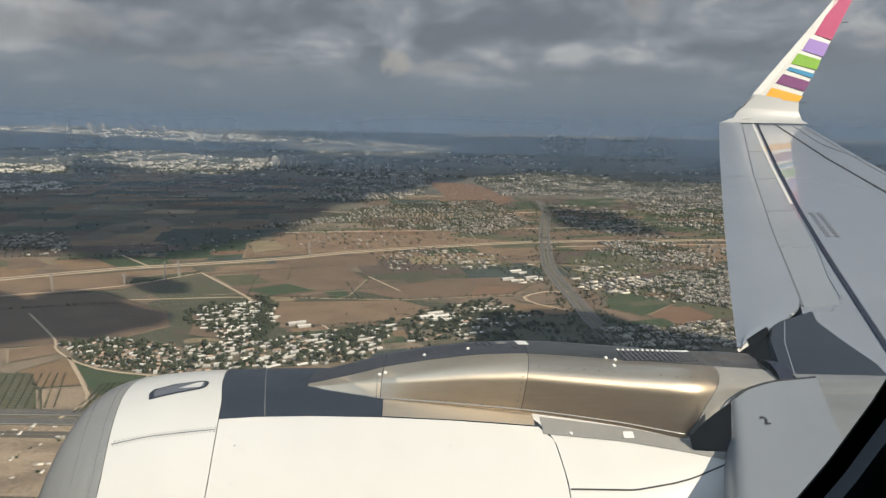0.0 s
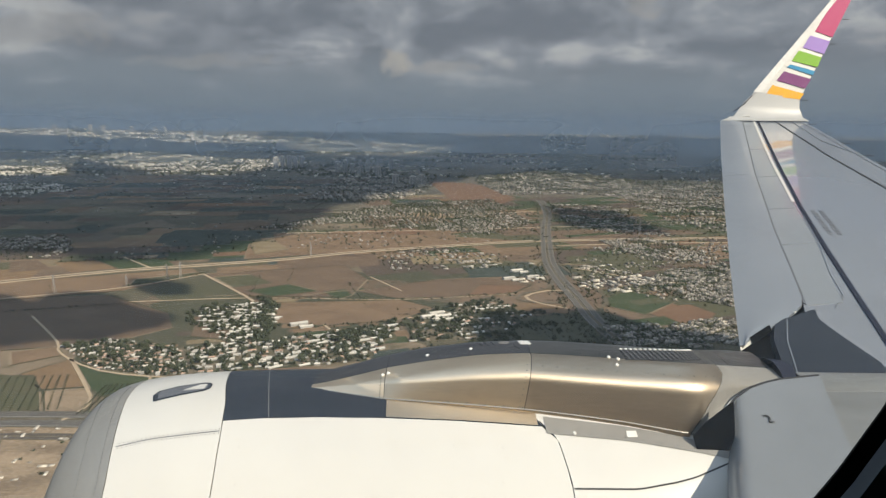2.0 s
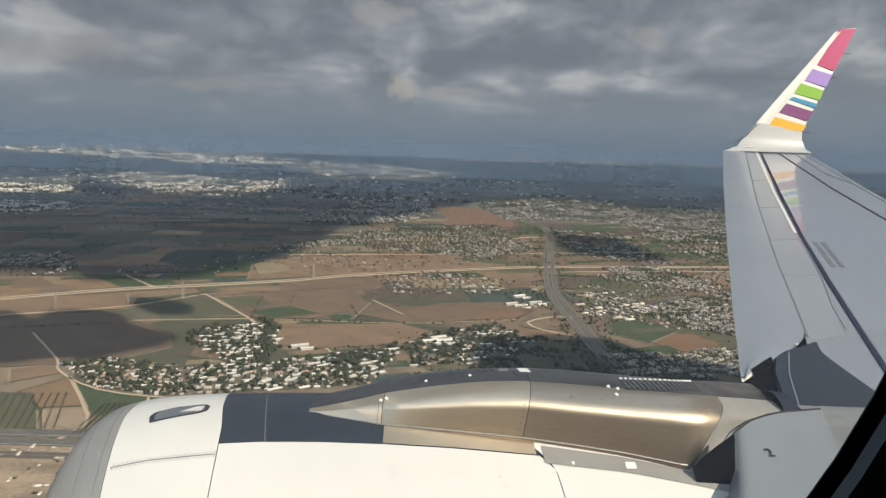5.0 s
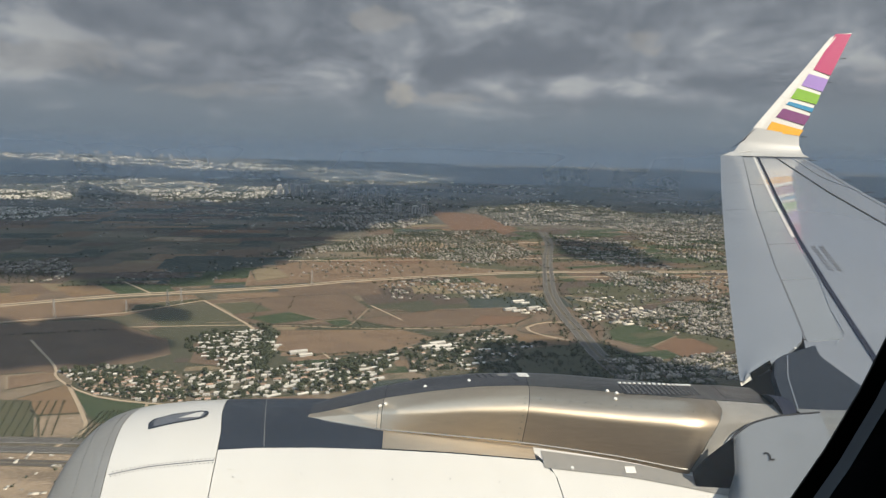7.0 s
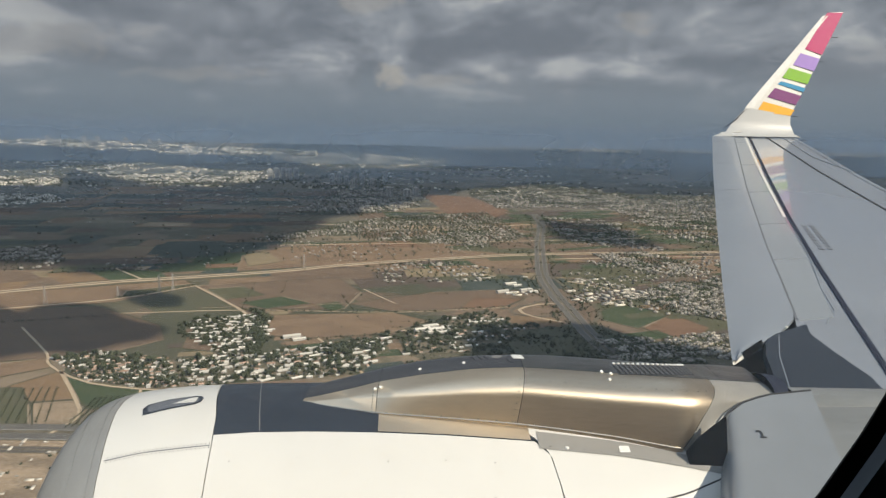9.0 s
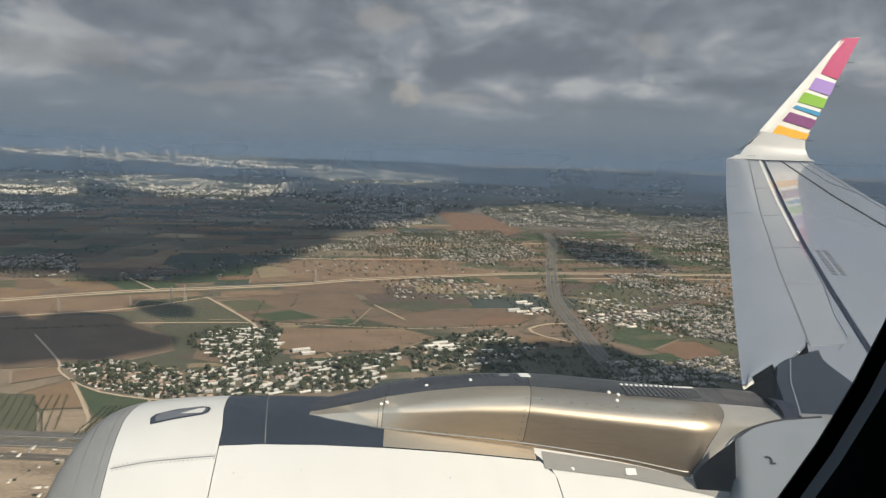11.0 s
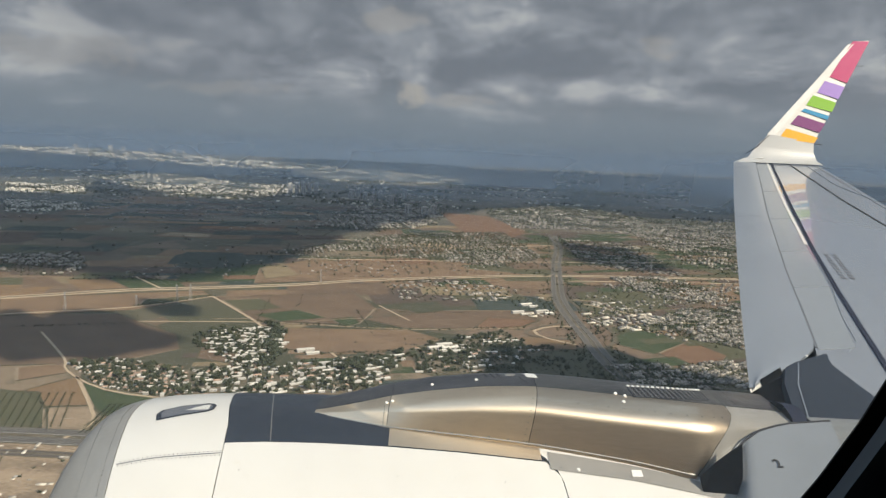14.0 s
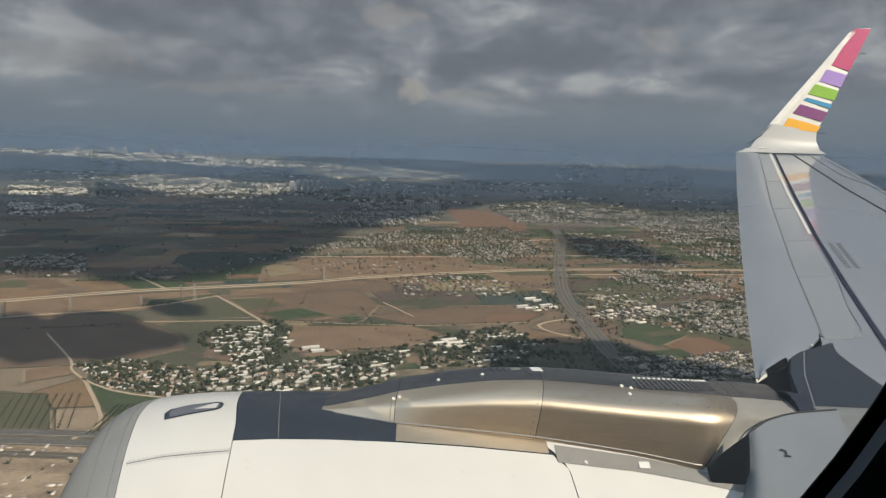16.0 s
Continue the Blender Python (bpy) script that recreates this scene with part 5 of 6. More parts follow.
def shed(at, turn, group, w=18.0, d=6.0, h=3.0):
    """Long farm shed or greenhouse with a shallow gabled roof."""
    ob = empty("farm_shed", at, "long farm shed with a pale sheet roof", "farm shed", group)
    ob.rotation_euler.z = turn
    part_me("wall", mesh_from("wall", *box_arrays(w, d, h), M_TOWER), ob)
    a, b = w / 2 + 0.3, d / 2 + 0.3
    V = [(-a, -b, h), (a, -b, h), (a, 0, h + 1.0), (-a, 0, h + 1.0), (a, b, h), (-a, b, h), (-a, -b, h - 0.2), (a, -b, h - 0.2), (a, b, h - 0.2), (-a, b, h - 0.2)]
    part_me("roof", mesh_from("roof", V, [(0, 1, 2, 3), (3, 2, 4, 5), (6, 7, 1, 0), (8, 9, 5, 4), (1, 7, 8, 4, 2), (0, 3, 5, 9, 6)], M_SHED), ob, "pale sheet roof")
    part_me("door", mesh_from("door", *box_arrays(0.1, 2.4, 2.2, a - 0.28, 0, 0), M_GLASS), ob)
    return ob


def tree(at, s, seed, group):
    ob = empty("tree", at, "bushy dark green tree with a short trunk", "tree", group)
    bm = bmesh.new()
    bmesh.ops.create_cone(bm, cap_ends=True, segments=6, radius1=0.22, radius2=0.10, depth=2.2)
    bmesh.ops.translate(bm, verts=bm.verts, vec=(0, 0, 1.1))
    for k in range(3):
        a = k * 2.1 + seed
        made = bmesh.ops.create_cone(bm, cap_ends=True, segments=4, radius1=0.09, radius2=0.03, depth=1.6)["verts"]
        bmesh.ops.rotate(bm, verts=made, cent=(0, 0, 0), matrix=Euler((0.7, 0, a)).to_matrix())
        bmesh.ops.translate(bm, verts=made, vec=(0.5 * math.sin(a), -0.5 * math.cos(a), 2.4))
    part("trunk", bm, BARK, ob)
    V, Fc = crown_arrays(130, 2.3, 2.6, 3.2, 100 + seed, 0.85)
    part_me("crown", mesh_from("crown", V, Fc, LEAF), ob)
    ob.scale = (s, s, s)
    return ob


M_TOWER = material("pale_tower_render", (0.50, 0.49, 0.46), (0.42, 0.41, 0.385), 0.85, scale=0.05, spec=0.2)


def tower(at, turn, w, d, h, group, lit="pale"):
    """Apartment tower: walls, window bands on each storey, a roof plant room."""
    ob = empty("apartment_tower", at, lit + " multi-storey apartment tower with window bands", "apartment tower", group)
    ob.rotation_euler.z = turn
    part_me("wall", mesh_from("wall", *box_arrays(w, d, h), M_TOWER), ob)
    n = int(h / 3.2)
    for k in range(n):
        part_me("window_band", mesh_from("window_band", *merge(box_arrays(w * 0.32, d + 0.3, 1.3, -w * 0.25, 0, 1.2 + 3.2 * k), box_arrays(w * 0.32, d + 0.3, 1.3, w * 0.25, 0, 1.2 + 3.2 * k)), M_GLASS), ob)
    part_me("roof", mesh_from("roof", *merge(box_arrays(w + 0.4, d + 0.4, 0.5, 0, 0, h), box_arrays(w * 0.45, d * 0.45, 3, 0, 0, h + 0.5)), M_ROOF_W), ob)
    return ob


def pylon_mast(at, h):
    """Lattice power mast: four legs, braces and three cross arms."""
    ob = empty("power_mast", at, "slim steel lattice power mast in a field", "power mast", "power masts")
    steel = material("galvanised_steel", (0.42, 0.41, 0.39), rough=0.6, metal=0.3)

    def bar(a, b, r, name):
        a, b = Vector(a), Vector(b)
        bm = bmesh.new()
        bmesh.ops.create_cone(bm, cap_ends=True, segments=4, radius1=r, radius2=r, depth=(b - a).length)
        bmesh.ops.transform(bm, verts=bm.verts, matrix=Matrix.Translation((a + b) / 2) @ (b - a).to_track_quat("Z", "Y").to_matrix().to_4x4())
        part(name, bm, steel, ob)

    for sx in (-1, 1):
        for sy in (-1, 1):
            bar((sx * 1.5, sy * 1.5, 0), (sx * 0.25, sy * 0.25, h), 0.14, "leg")
    for k in range(5):
        u, v = k / 5, (k + 1) / 5
        a, b = 1.5 - 1.25 * u, 1.5 - 1.25 * v
        for sy in (-1, 1):
            bar((-a, sy * a, h * u), (b, sy * b, h * v), 0.08, "brace")
            bar((a, sy * a, h * u), (-b, sy * b, h * v), 0.08, "brace")
    for u, w in ((0.72, 3.0), (0.84, 3.6), (0.95, 2.4)):
        bar((-w, 0, h * u), (w, 0, h * u), 0.12, "cross_arm")
    return ob


# ---- villages near the flight path: single houses and trees ----
proto = {k: house(k, (0, 0, -60), 0, "village houses") for k in ("hip", "flat", "two")}
proto_tree = [tree((0, 0, -60), 1.0, k, "village trees") for k in range(3)]
proto_shed = shed((0, 0, -60), 0, "farm sheds")
V1 = [(-347, 528), (-314, 547), (-245, 532), (-208, 469), (-239, 468), (-286, 478)]
V2 = [(-268, 654), (-200, 678), (-177, 617), (-174, 540), (-205, 545), (-250, 596)]
V3 = [(-240, 532), (-179, 549), (-47, 604), (-68, 504), (-204, 469)]
V4 = [(-48, 622), (52, 713), (89, 637), (42, 565), (-33, 554)]


def put(ob, x, y, s, turn, long=1.0, low=1.0):
    m = Matrix.Translation((x, y, land_z(y) + 0.12)) @ Matrix.Rotation(turn, 4, "Z")
    c = copy_thing(ob, m)
    c.scale = (s * long, s, s * low)
    return c


M_GARDEN = material("village_gardens", (0.055, 0.062, 0.036), (0.19, 0.155, 0.112), 0.95, scale=1 / 26, fine=6, spec=0.1, low=0.42, high=0.60)
for poly in (V1, V2, V3, V4):
    tagged(part("gardens", slab(poly, 0.28, 0.5), M_GARDEN, ground), "mottled dark green village gardens and yards")
taken = {}
for poly, n, kinds, base_turn in ((V1, 205, ("hip", "flat", "hip", "flat"), 0.35), (V3, 165, ("flat", "hip", "two", "flat"), 0.25), (V2, 34, ("flat", "two"), 0.2), (V4, 48, ("flat", "hip"), 0.5)):
    for x, y in scatter(poly, n, 5.4, taken):
        put(proto[kinds[rng.integers(len(kinds))]], x, y, rng.uniform(0.40, 0.72), base_turn + rng.normal(0, 0.12) + (math.pi / 2 if rng.random() < 0.3 else 0), rng.uniform(0.95, 1.6), rng.uniform(0.6, 0.9))
for poly, n, t in ((V2, 66, 0.18), (V4, 22, 0.3), (V3, 44, 0.55)):
    for x, y in scatter(poly, n, 8.5, {}):
        put(proto_shed, x, y, rng.uniform(0.35, 0.65), t + rng.normal(0, 0.06), rng.uniform(0.8, 1.4), 0.7)
for x, y in ((-20, 628), (-12, 640), (-6, 629), (80, 800), (95, 845), (112, 810), (-190, 622), (-150, 598)):
    put(proto_shed, x, y, 0.95, 0.45)
    put(proto_shed, x + 9, y - 7, 0.7, 0.45)
for poly, n in ((V1, 50), (V3, 90), (V2, 40), (V4, 60)):
    for x, y in scatter(poly, n, 4.5, {}):
        put(proto_tree[rng.integers(3)], x, y, rng.uniform(0.55, 1.25), rng.uniform(0, 6.28))
for p in (*proto.values(), *proto_tree, proto_shed):
    for o in (*p.children_recursive, p):
        bpy.data.objects.remove(o)

# ---- trees farther off, hedges and orchards: joined ----
T_TREE = crown_arrays(34, 2.3, 2.6, 2.2, 5, 1.35)
T_BUSH = crown_arrays(12, 2.2, 2.2, 1.5, 9, 1.5)


def plant(name, places, label, tmpl=T_TREE):
    joined(name, tmpl, [(x, y, land_z(y), s, a) for x, y, s, a in places], LEAF, label, "trees")


def tree_places(poly, n, s0, s1, gap=4.0):
    return [(x, y, rng.uniform(s0, s1), rng.uniform(0, 6.28)) for x, y in scatter(poly, n, gap, {})]


def along(pts, every, jitter, s0, s1):
    out = []
    line = smooth_line(pts, every)
    for p in line:
        out.append((p.x + rng.normal(0, jitter), p.y + rng.normal(0, jitter), rng.uniform(s0, s1), rng.uniform(0, 6.28)))
    return out


places = []
for poly in (V1, V2, V3, V4):
    places += tree_places(poly, 190, 0.40, 0.95, 3.0)
places += along([(-215, 690), (-195, 660), (-190, 620), (-178, 580), (-172, 545)], 2.0, 3.5, 0.8, 1.5)
places += along([(-272, 640), (-262, 600), (-240, 590)], 3.0, 3.0, 0.6, 1.0)
places += along([(-110, 560), (-80, 575), (-55, 600)], 1.5, 6.0, 0.7, 1.4)
plant("village_trees", places, "dark green trees between village houses")
places = []
for pts in ([(-224, 694), (-54, 697), (80, 728)], [(-400, 733), (-328, 809)], [(183, 712), (222, 749), (271, 712)], [(150, 640), (60, 650), (0, 640)], [(-200, 600), (-130, 595), (-60, 615)], [(-560, 868), (-420, 900)], [(-120, 950), (-40, 990)], [(160, 1000), (300, 1015)], [(-640, 880), (-540, 900), (-400, 890)]):
    places += along(pts, 4.0, 1.8, 0.3, 0.8)
plant("hedge_trees", places, "uneven hedgerow of dark shrubs", T_BUSH)
ROWS_OF = []
for k in range(16):
    for j in range(20):
        u, v = k / 15, j / 19
        x = -262 + 58 * u + 6 * v
        y = 445 - 48 * v + 14 * u
        ROWS_OF.append((x, y, 0.42, k * 0.7 + j))
for k in range(9):
    for j in range(14):
        ROWS_OF.append((-350 + 6.0 * k + 2 * j, 455 - 4.4 * j + 1.0 * k, 0.40, k + j * 0.3))
plant("orchard_rows", ROWS_OF, "straight orchard rows of small trees", T_BUSH)

# ---- towns farther off: joined blocks with stair heads ----
T_FLAT = merge(box_arrays(6, 5, 3.2), box_arrays(1.8, 1.6, 1.0, -1.2, 0.6, 3.2), box_arrays(0.8, 0.8, 0.8, 1.6, -0.8, 3.2))
T_BLOCK = merge(box_arrays(12, 8, 5.5), box_arrays(3, 2.6, 1.4, -1.5, 0.8, 5.5), box_arrays(1.4, 1.4, 1.0, 3.5, -1.2, 5.5))
T_HALL = merge(box_arrays(15, 7.5, 3.4), box_arrays(6, 7.0, 0.5, -3.5, 0, 3.4), box_arrays(2.0, 1.6, 1.0, 4.5, 1.2, 3.4))
M_TOWN = material("town_plaster", (0.385, 0.357, 0.308), (0.225, 0.207, 0.182), 0.9, scale=0.05, island=0.6, spec=0.2)
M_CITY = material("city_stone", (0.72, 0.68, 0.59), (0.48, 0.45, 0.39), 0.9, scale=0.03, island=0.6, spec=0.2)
M_HALL = material("pale_hall_roof", (0.60, 0.56, 0.48), (0.42, 0.385, 0.33), 0.85, scale=0.05, island=0.55, spec=0.2)


def streets(poly, n, gap, turn, clump, thresh):
    """Plots along slightly bent streets: a turned, jittered grid with every fourth row left open, thinned in patches."""
    cx, cy = sum(p[0] for p in poly) / len(poly), sum(p[1] for p in poly) / len(poly)
    reach = max(math.hypot(x - cx, y - cy) for x, y in poly)
    k = int(reach / gap) + 1
    ca, sa = math.cos(turn), math.sin(turn)
    out = []
    for i in range(-k, k + 1):
        for j in range(-k, k + 1):
            if j % 4 == 0 or i % 9 == 0:
                continue
            u, v = i * gap + rng.normal(0, gap * 0.13), j * gap + rng.normal(0, gap * 0.13) + 0.12 * reach * noise.noise(Vector((i * gap / reach * 1.6, cx, 0)))
            x, y = cx + u * ca - v * sa, cy + u * sa + v * ca
            if inside(poly, x, y) and noise.noise(Vector((x, y, 3.0)) / clump) + 0.5 * noise.noise(Vector((x, y, 9.0)) / (clump * 0.35)) > thresh:
                out.append((x, y))
    if len(out) > n:
        out = [out[q] for q in sorted(rng.choice(len(out), n, replace=False))]
    return out


def town(name, poly, n, tmpl, s0, s1, mat, label, gap, turn=0.3, trees=0.6, tall=(0.8, 1.3)):
    pl = []
    mid_y = sum(p[1] for p in poly) / len(poly)
    near = mid_y < 2300
    if name.startswith("scattered"):
        spots = scatter(poly, n, gap, {}, 90 if near else 160, 0.06)
    else:
        spots = streets(poly, int(n * (1.7 if near else 1.0)), gap * 0.78, turn, 30 + mid_y / 22 if near else 160, -0.16 if near else -0.02)
    for x, y in spots:
        s = rng.uniform(s0, s1) * (0.62 if y > 1100 else 0.76)
        pl.append((x, y, land_z(y), (s * rng.uniform(0.8, 1.5), s * rng.uniform(0.75, 1.1), s * rng.uniform(*tall)), turn + rng.normal(0, 0.06) + (math.pi / 2) * rng.integers(2)))
    joined(name, tmpl, pl, mat, label, "town")
    if trees:
        trees = trees * (1.6 if mid_y < 1100 else 2.6)
        plant("town_trees", [(x, y, rng.uniform(0.4, 0.9) * (0.75 + y / (3500 if mid_y < 1100 else 2300 if mid_y < 2300 else 1500)), rng.uniform(0, 6.28)) for x, y in scatter(poly, int(n * trees), gap * 0.7, {})], "dark green town trees", T_BUSH)


town("town_houses", [(237, 775), (323, 875), (432, 900), (331, 679), (279, 711)], 900, T_FLAT, 0.55, 0.95, M_TOWN, "dense pale flat-roofed town houses", 5.6, 0.5, 0.8)
town("town_houses", [(226, 614), (275, 635), (340, 640), (320, 540), (222, 571)], 260, T_FLAT, 0.6, 0.95, M_TOWN, "dense pale flat-roofed town houses", 6.0, 0.5, 0.9)
town("town_houses", [(150, 600), (210, 620), (250, 540), (240, 480), (160, 520)], 190, T_FLAT, 0.6, 0.9, M_TOWN, "scattered town houses under a cloud", 7.0, 0.4, 1.5)
town("industrial_halls", [(163, 867), (232, 900), (269, 806), (218, 733), (168, 758)], 46, T_HALL, 0.55, 1.1, M_HALL, "white-roofed industrial halls", 15, 0.5, 0.8, (0.7, 1.1))
town("town_houses", [(267, 1084), (370, 1124), (433, 960), (354, 914), (282, 995)], 330, T_FLAT, 0.7, 1.1, M_TOWN, "low village houses among trees", 8.0, 0.3, 1.6)
town("town_houses", [(-253, 1416), (-123, 1585), (117, 1696), (172, 1282), (91, 1141), (-162, 1220)], 900, T_FLAT, 0.8, 1.3, M_TOWN, "spread pale town houses with trees", 11, 0.3, 1.2)
town("farm_halls", [(-118, 948), (-22, 1014), (103, 949), (62, 861), (-81, 836)], 60, T_FLAT, 0.7, 1.7, M_TOWN, "farm sheds and greenhouses", 13, 0.25, 1.6, (0.3, 0.6))
town("town_houses", [(60, 891), (130, 894), (132, 799), (95, 783)], 34, T_HALL, 0.4, 0.8, M_HALL, "pale farm halls beside the highway", 12, 0.25, 1.0)
town("city_blocks", [(92, 2270), (386, 2753), (673, 2279), (562, 1783), (331, 1862), (157, 1812)], 1500, T_BLOCK, 0.8, 1.3, M_TOWN, "pale stone city blocks", 16, 0.4, 0.7, (0.5, 1.0))
town("city_blocks", [(543, 2020), (982, 2275), (709, 1501), (558, 1173), (475, 1306), (474, 1644)], 1300, T_FLAT, 1.1, 1.8, M_TOWN, "pale low city blocks", 15, 0.4, 1.0, (0.7, 1.4))
town("city_blocks", [(260, 1623), (442, 1582), (414, 1133), (242, 1216)], 120, T_HALL, 0.6, 1.2, M_TOWN, "grey halls under a cloud", 20, 0.4, 0.9)
town("city_blocks", [(982, 2275), (1500, 2100), (1200, 1300), (709, 1501)], 700, T_FLAT, 1.1, 1.8, M_TOWN, "pale low city blocks", 17, 0.4, 1.0)
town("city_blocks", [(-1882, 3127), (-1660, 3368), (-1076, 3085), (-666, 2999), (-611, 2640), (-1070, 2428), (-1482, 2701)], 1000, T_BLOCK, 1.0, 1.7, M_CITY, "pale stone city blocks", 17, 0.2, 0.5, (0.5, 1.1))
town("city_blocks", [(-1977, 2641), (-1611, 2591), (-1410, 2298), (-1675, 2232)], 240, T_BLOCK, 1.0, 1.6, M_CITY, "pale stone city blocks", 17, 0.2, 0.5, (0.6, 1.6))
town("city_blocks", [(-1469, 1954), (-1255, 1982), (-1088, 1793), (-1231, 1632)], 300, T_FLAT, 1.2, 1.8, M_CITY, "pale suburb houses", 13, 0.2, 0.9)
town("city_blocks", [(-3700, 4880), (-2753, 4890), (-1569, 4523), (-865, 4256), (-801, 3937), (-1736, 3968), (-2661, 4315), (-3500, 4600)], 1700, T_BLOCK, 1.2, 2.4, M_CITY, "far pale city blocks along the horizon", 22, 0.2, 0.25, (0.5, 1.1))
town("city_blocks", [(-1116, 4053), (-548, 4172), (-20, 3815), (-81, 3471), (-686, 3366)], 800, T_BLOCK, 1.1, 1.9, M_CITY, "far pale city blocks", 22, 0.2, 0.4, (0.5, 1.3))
town("city_blocks", [(-782, 1025), (-687, 1086), (-581, 942), (-600, 891), (-685, 894)], 150, T_FLAT, 0.8, 1.2, M_TOWN, "shaded village houses", 10, 0.2, 2.2)
town("city_blocks", [(-392, 1618), (-391, 2322), (-54, 2371), (-73, 1787), (-209, 1577)], 420, T_BLOCK, 0.8, 1.5, M_TOWN, "shaded suburb blocks", 18, 0.3, 1.2)
town("city_blocks", [(-375, 1183), (-232, 1372), (-199, 1315), (-305, 1162)], 90, T_FLAT, 0.9, 1.5, M_TOWN, "shaded suburb blocks", 10, 0.3, 1.5)
town("city_blocks", [(200, 4895), (2012, 4833), (1621, 4300), (665, 4500), (15, 4700)], 150, T_BLOCK, 1.0, 1.8, M_CITY, "far scattered buildings", 24, 0.3, 0.3)
town("works_yard", [(-330, 380), (-200, 378), (-190, 330), (-300, 300)], 34, T_HALL, 0.18, 0.42, M_HALL, "pale roofed works sheds", 6, 0.2, 0.3)
plant("far_woods", tree_places([(-1500, 2350), (-300, 2300), (-330, 1180), (-700, 1000), (-1250, 1350)], 60, 0.6, 1.1, 12), "dark scattered woods and orchards", T_BUSH)
for belt in ([(-1980, 2500), (-1800, 3300), (-1480, 2800), (-1070, 2520), (-600, 2700), (-560, 2500), (-1070, 2330), (-1500, 2250)],
             [(-3600, 4560), (-2650, 4400), (-1736, 4060), (-1100, 4000), (-600, 3500), (-60, 3600), (-60, 3400), (-690, 3280), (-1150, 3880), (-1740, 3900), (-2660, 4230), (-3600, 4450)],
             [(90, 2350), (386, 2780), (700, 2350), (1000, 2330), (1000, 2150), (673, 2150), (386, 2500), (100, 2150)]):
    plant("far_woods", tree_places(belt, 420, 0.9, 2.2, 12), "dark woods round the city edge", T_BUSH)
plant("plain_shrubs", tree_places([(-700, 660), (-600, 1000), (200, 1600), (700, 1500), (420, 640), (120, 640)], 130, 0.22, 0.5, 9), "scattered dark shrubs", T_BUSH)
# trees and bushes along the highway, field lanes and plot edges
verge = []
for k in range(420):
    t = rng.uniform(0, len(HIGHWAY) - 1.001)
    (xa, ya), (xb, yb) = HIGHWAY[int(t)], HIGHWAY[int(t) + 1]
    f = t - int(t)
    verge.append((xa + (xb - xa) * f + (13 + abs(rng.normal(0, 9))) * (1 if k % 2 else -1), ya + (yb - ya) * f, rng.uniform(0.35, 0.95), rng.uniform(0, 6.28)))
plant("verge_trees", verge, "dark trees and scrub along the highway", T_BUSH)
rows_of = []
for k in range(70):
    x, y, a, m = rng.uniform(-520, 700), rng.uniform(620, 1500), rng.choice((0.25, 1.75)) + rng.normal(0, 0.12), rng.integers(12, 34)
    rows_of += [(x + math.cos(a) * j * 4.2 + rng.normal(0, 0.9), y + math.sin(a) * j * 4.2 + rng.normal(0, 0.9), rng.uniform(0.18, 0.55), rng.uniform(0, 6.28)) for j in range(m) if rng.random() < 0.75]
plant("hedge_rows", rows_of, "broken dark hedge rows between the plots", T_BUSH)
for k in range(26):
    x, y, a, m = rng.uniform(-520, 720), rng.uniform(640, 1600), rng.choice((0.3, 1.85, 0.05)) + rng.normal(0, 0.15), rng.uniform(40, 150)
    road("road_track", [(x, y), (x + math.cos(a) * m * 0.5 + rng.normal(0, 4), y + math.sin(a) * m * 0.5 + rng.normal(0, 4)), (x + math.cos(a) * m, y + math.sin(a) * m)], rng.uniform(0.9, 1.8), 0.38 + 0.001 * k, M_EDGE[0], "pale worn farm track")
SLOPE = [(-20, 640), (100, 660), (230, 600), (260, 470), (-40, 470)]
plant("slope_trees", [(x, y, rng.uniform(0.35, 1.0), rng.uniform(0, 6.28)) for x, y in scatter(SLOPE, 520, 2.6, {}, 34, 0.08)], "dark groves under a cloud", T_TREE)
plant("slope_scrub", [(x, y, rng.uniform(0.15, 0.4), rng.uniform(0, 6.28)) for x, y in scatter(SLOPE, 900, 2.0, {}, 20, -0.05)], "low dark scrub under a cloud", T_BUSH)

town("scattered_houses", [(-560, 870), (150, 1090), (760, 1180), (700, 1600), (-100, 1600), (-400, 1150)], 620, T_FLAT, 0.45, 0.9, M_TOWN, "scattered farm buildings on the plain", 9, 0.3, 0.45)
town("scattered_houses", [(190, 1000), (480, 1130), (560, 800), (330, 640), (200, 760)], 420, T_FLAT, 0.5, 1.0, M_TOWN, "scattered farm buildings on the plain", 8, 0.4, 0.5)
town("scattered_houses", [(-1900, 2300), (-400, 2300), (-330, 1180), (-1000, 1000)], 90, T_FLAT, 0.9, 1.6, M_TOWN, "scattered shaded farm buildings", 20, 0.2, 0.3)

for poly, n in (([(-60, 3000), (1500, 2600), (1900, 2700), (1700, 4700), (-60, 4700)], 260), ([(-2600, 3400), (-900, 3300), (-1000, 3800), (-2600, 4200)], 160), ([(-1700, 1700), (-300, 1500), (-100, 2300), (-600, 2400), (-1500, 2250)], 260)):
    town("scattered_houses", poly, n, T_FLAT, 1.4, 3.0, M_TOWN, "scattered hamlets under broken cloud", 22, 0.2, 0.0, (0.4, 0.8))

# thin belts of hamlets, groves and bare plots far out, drawn out along the plain
belts = np.random.default_rng(33)
far_blocks, far_groves = [], []
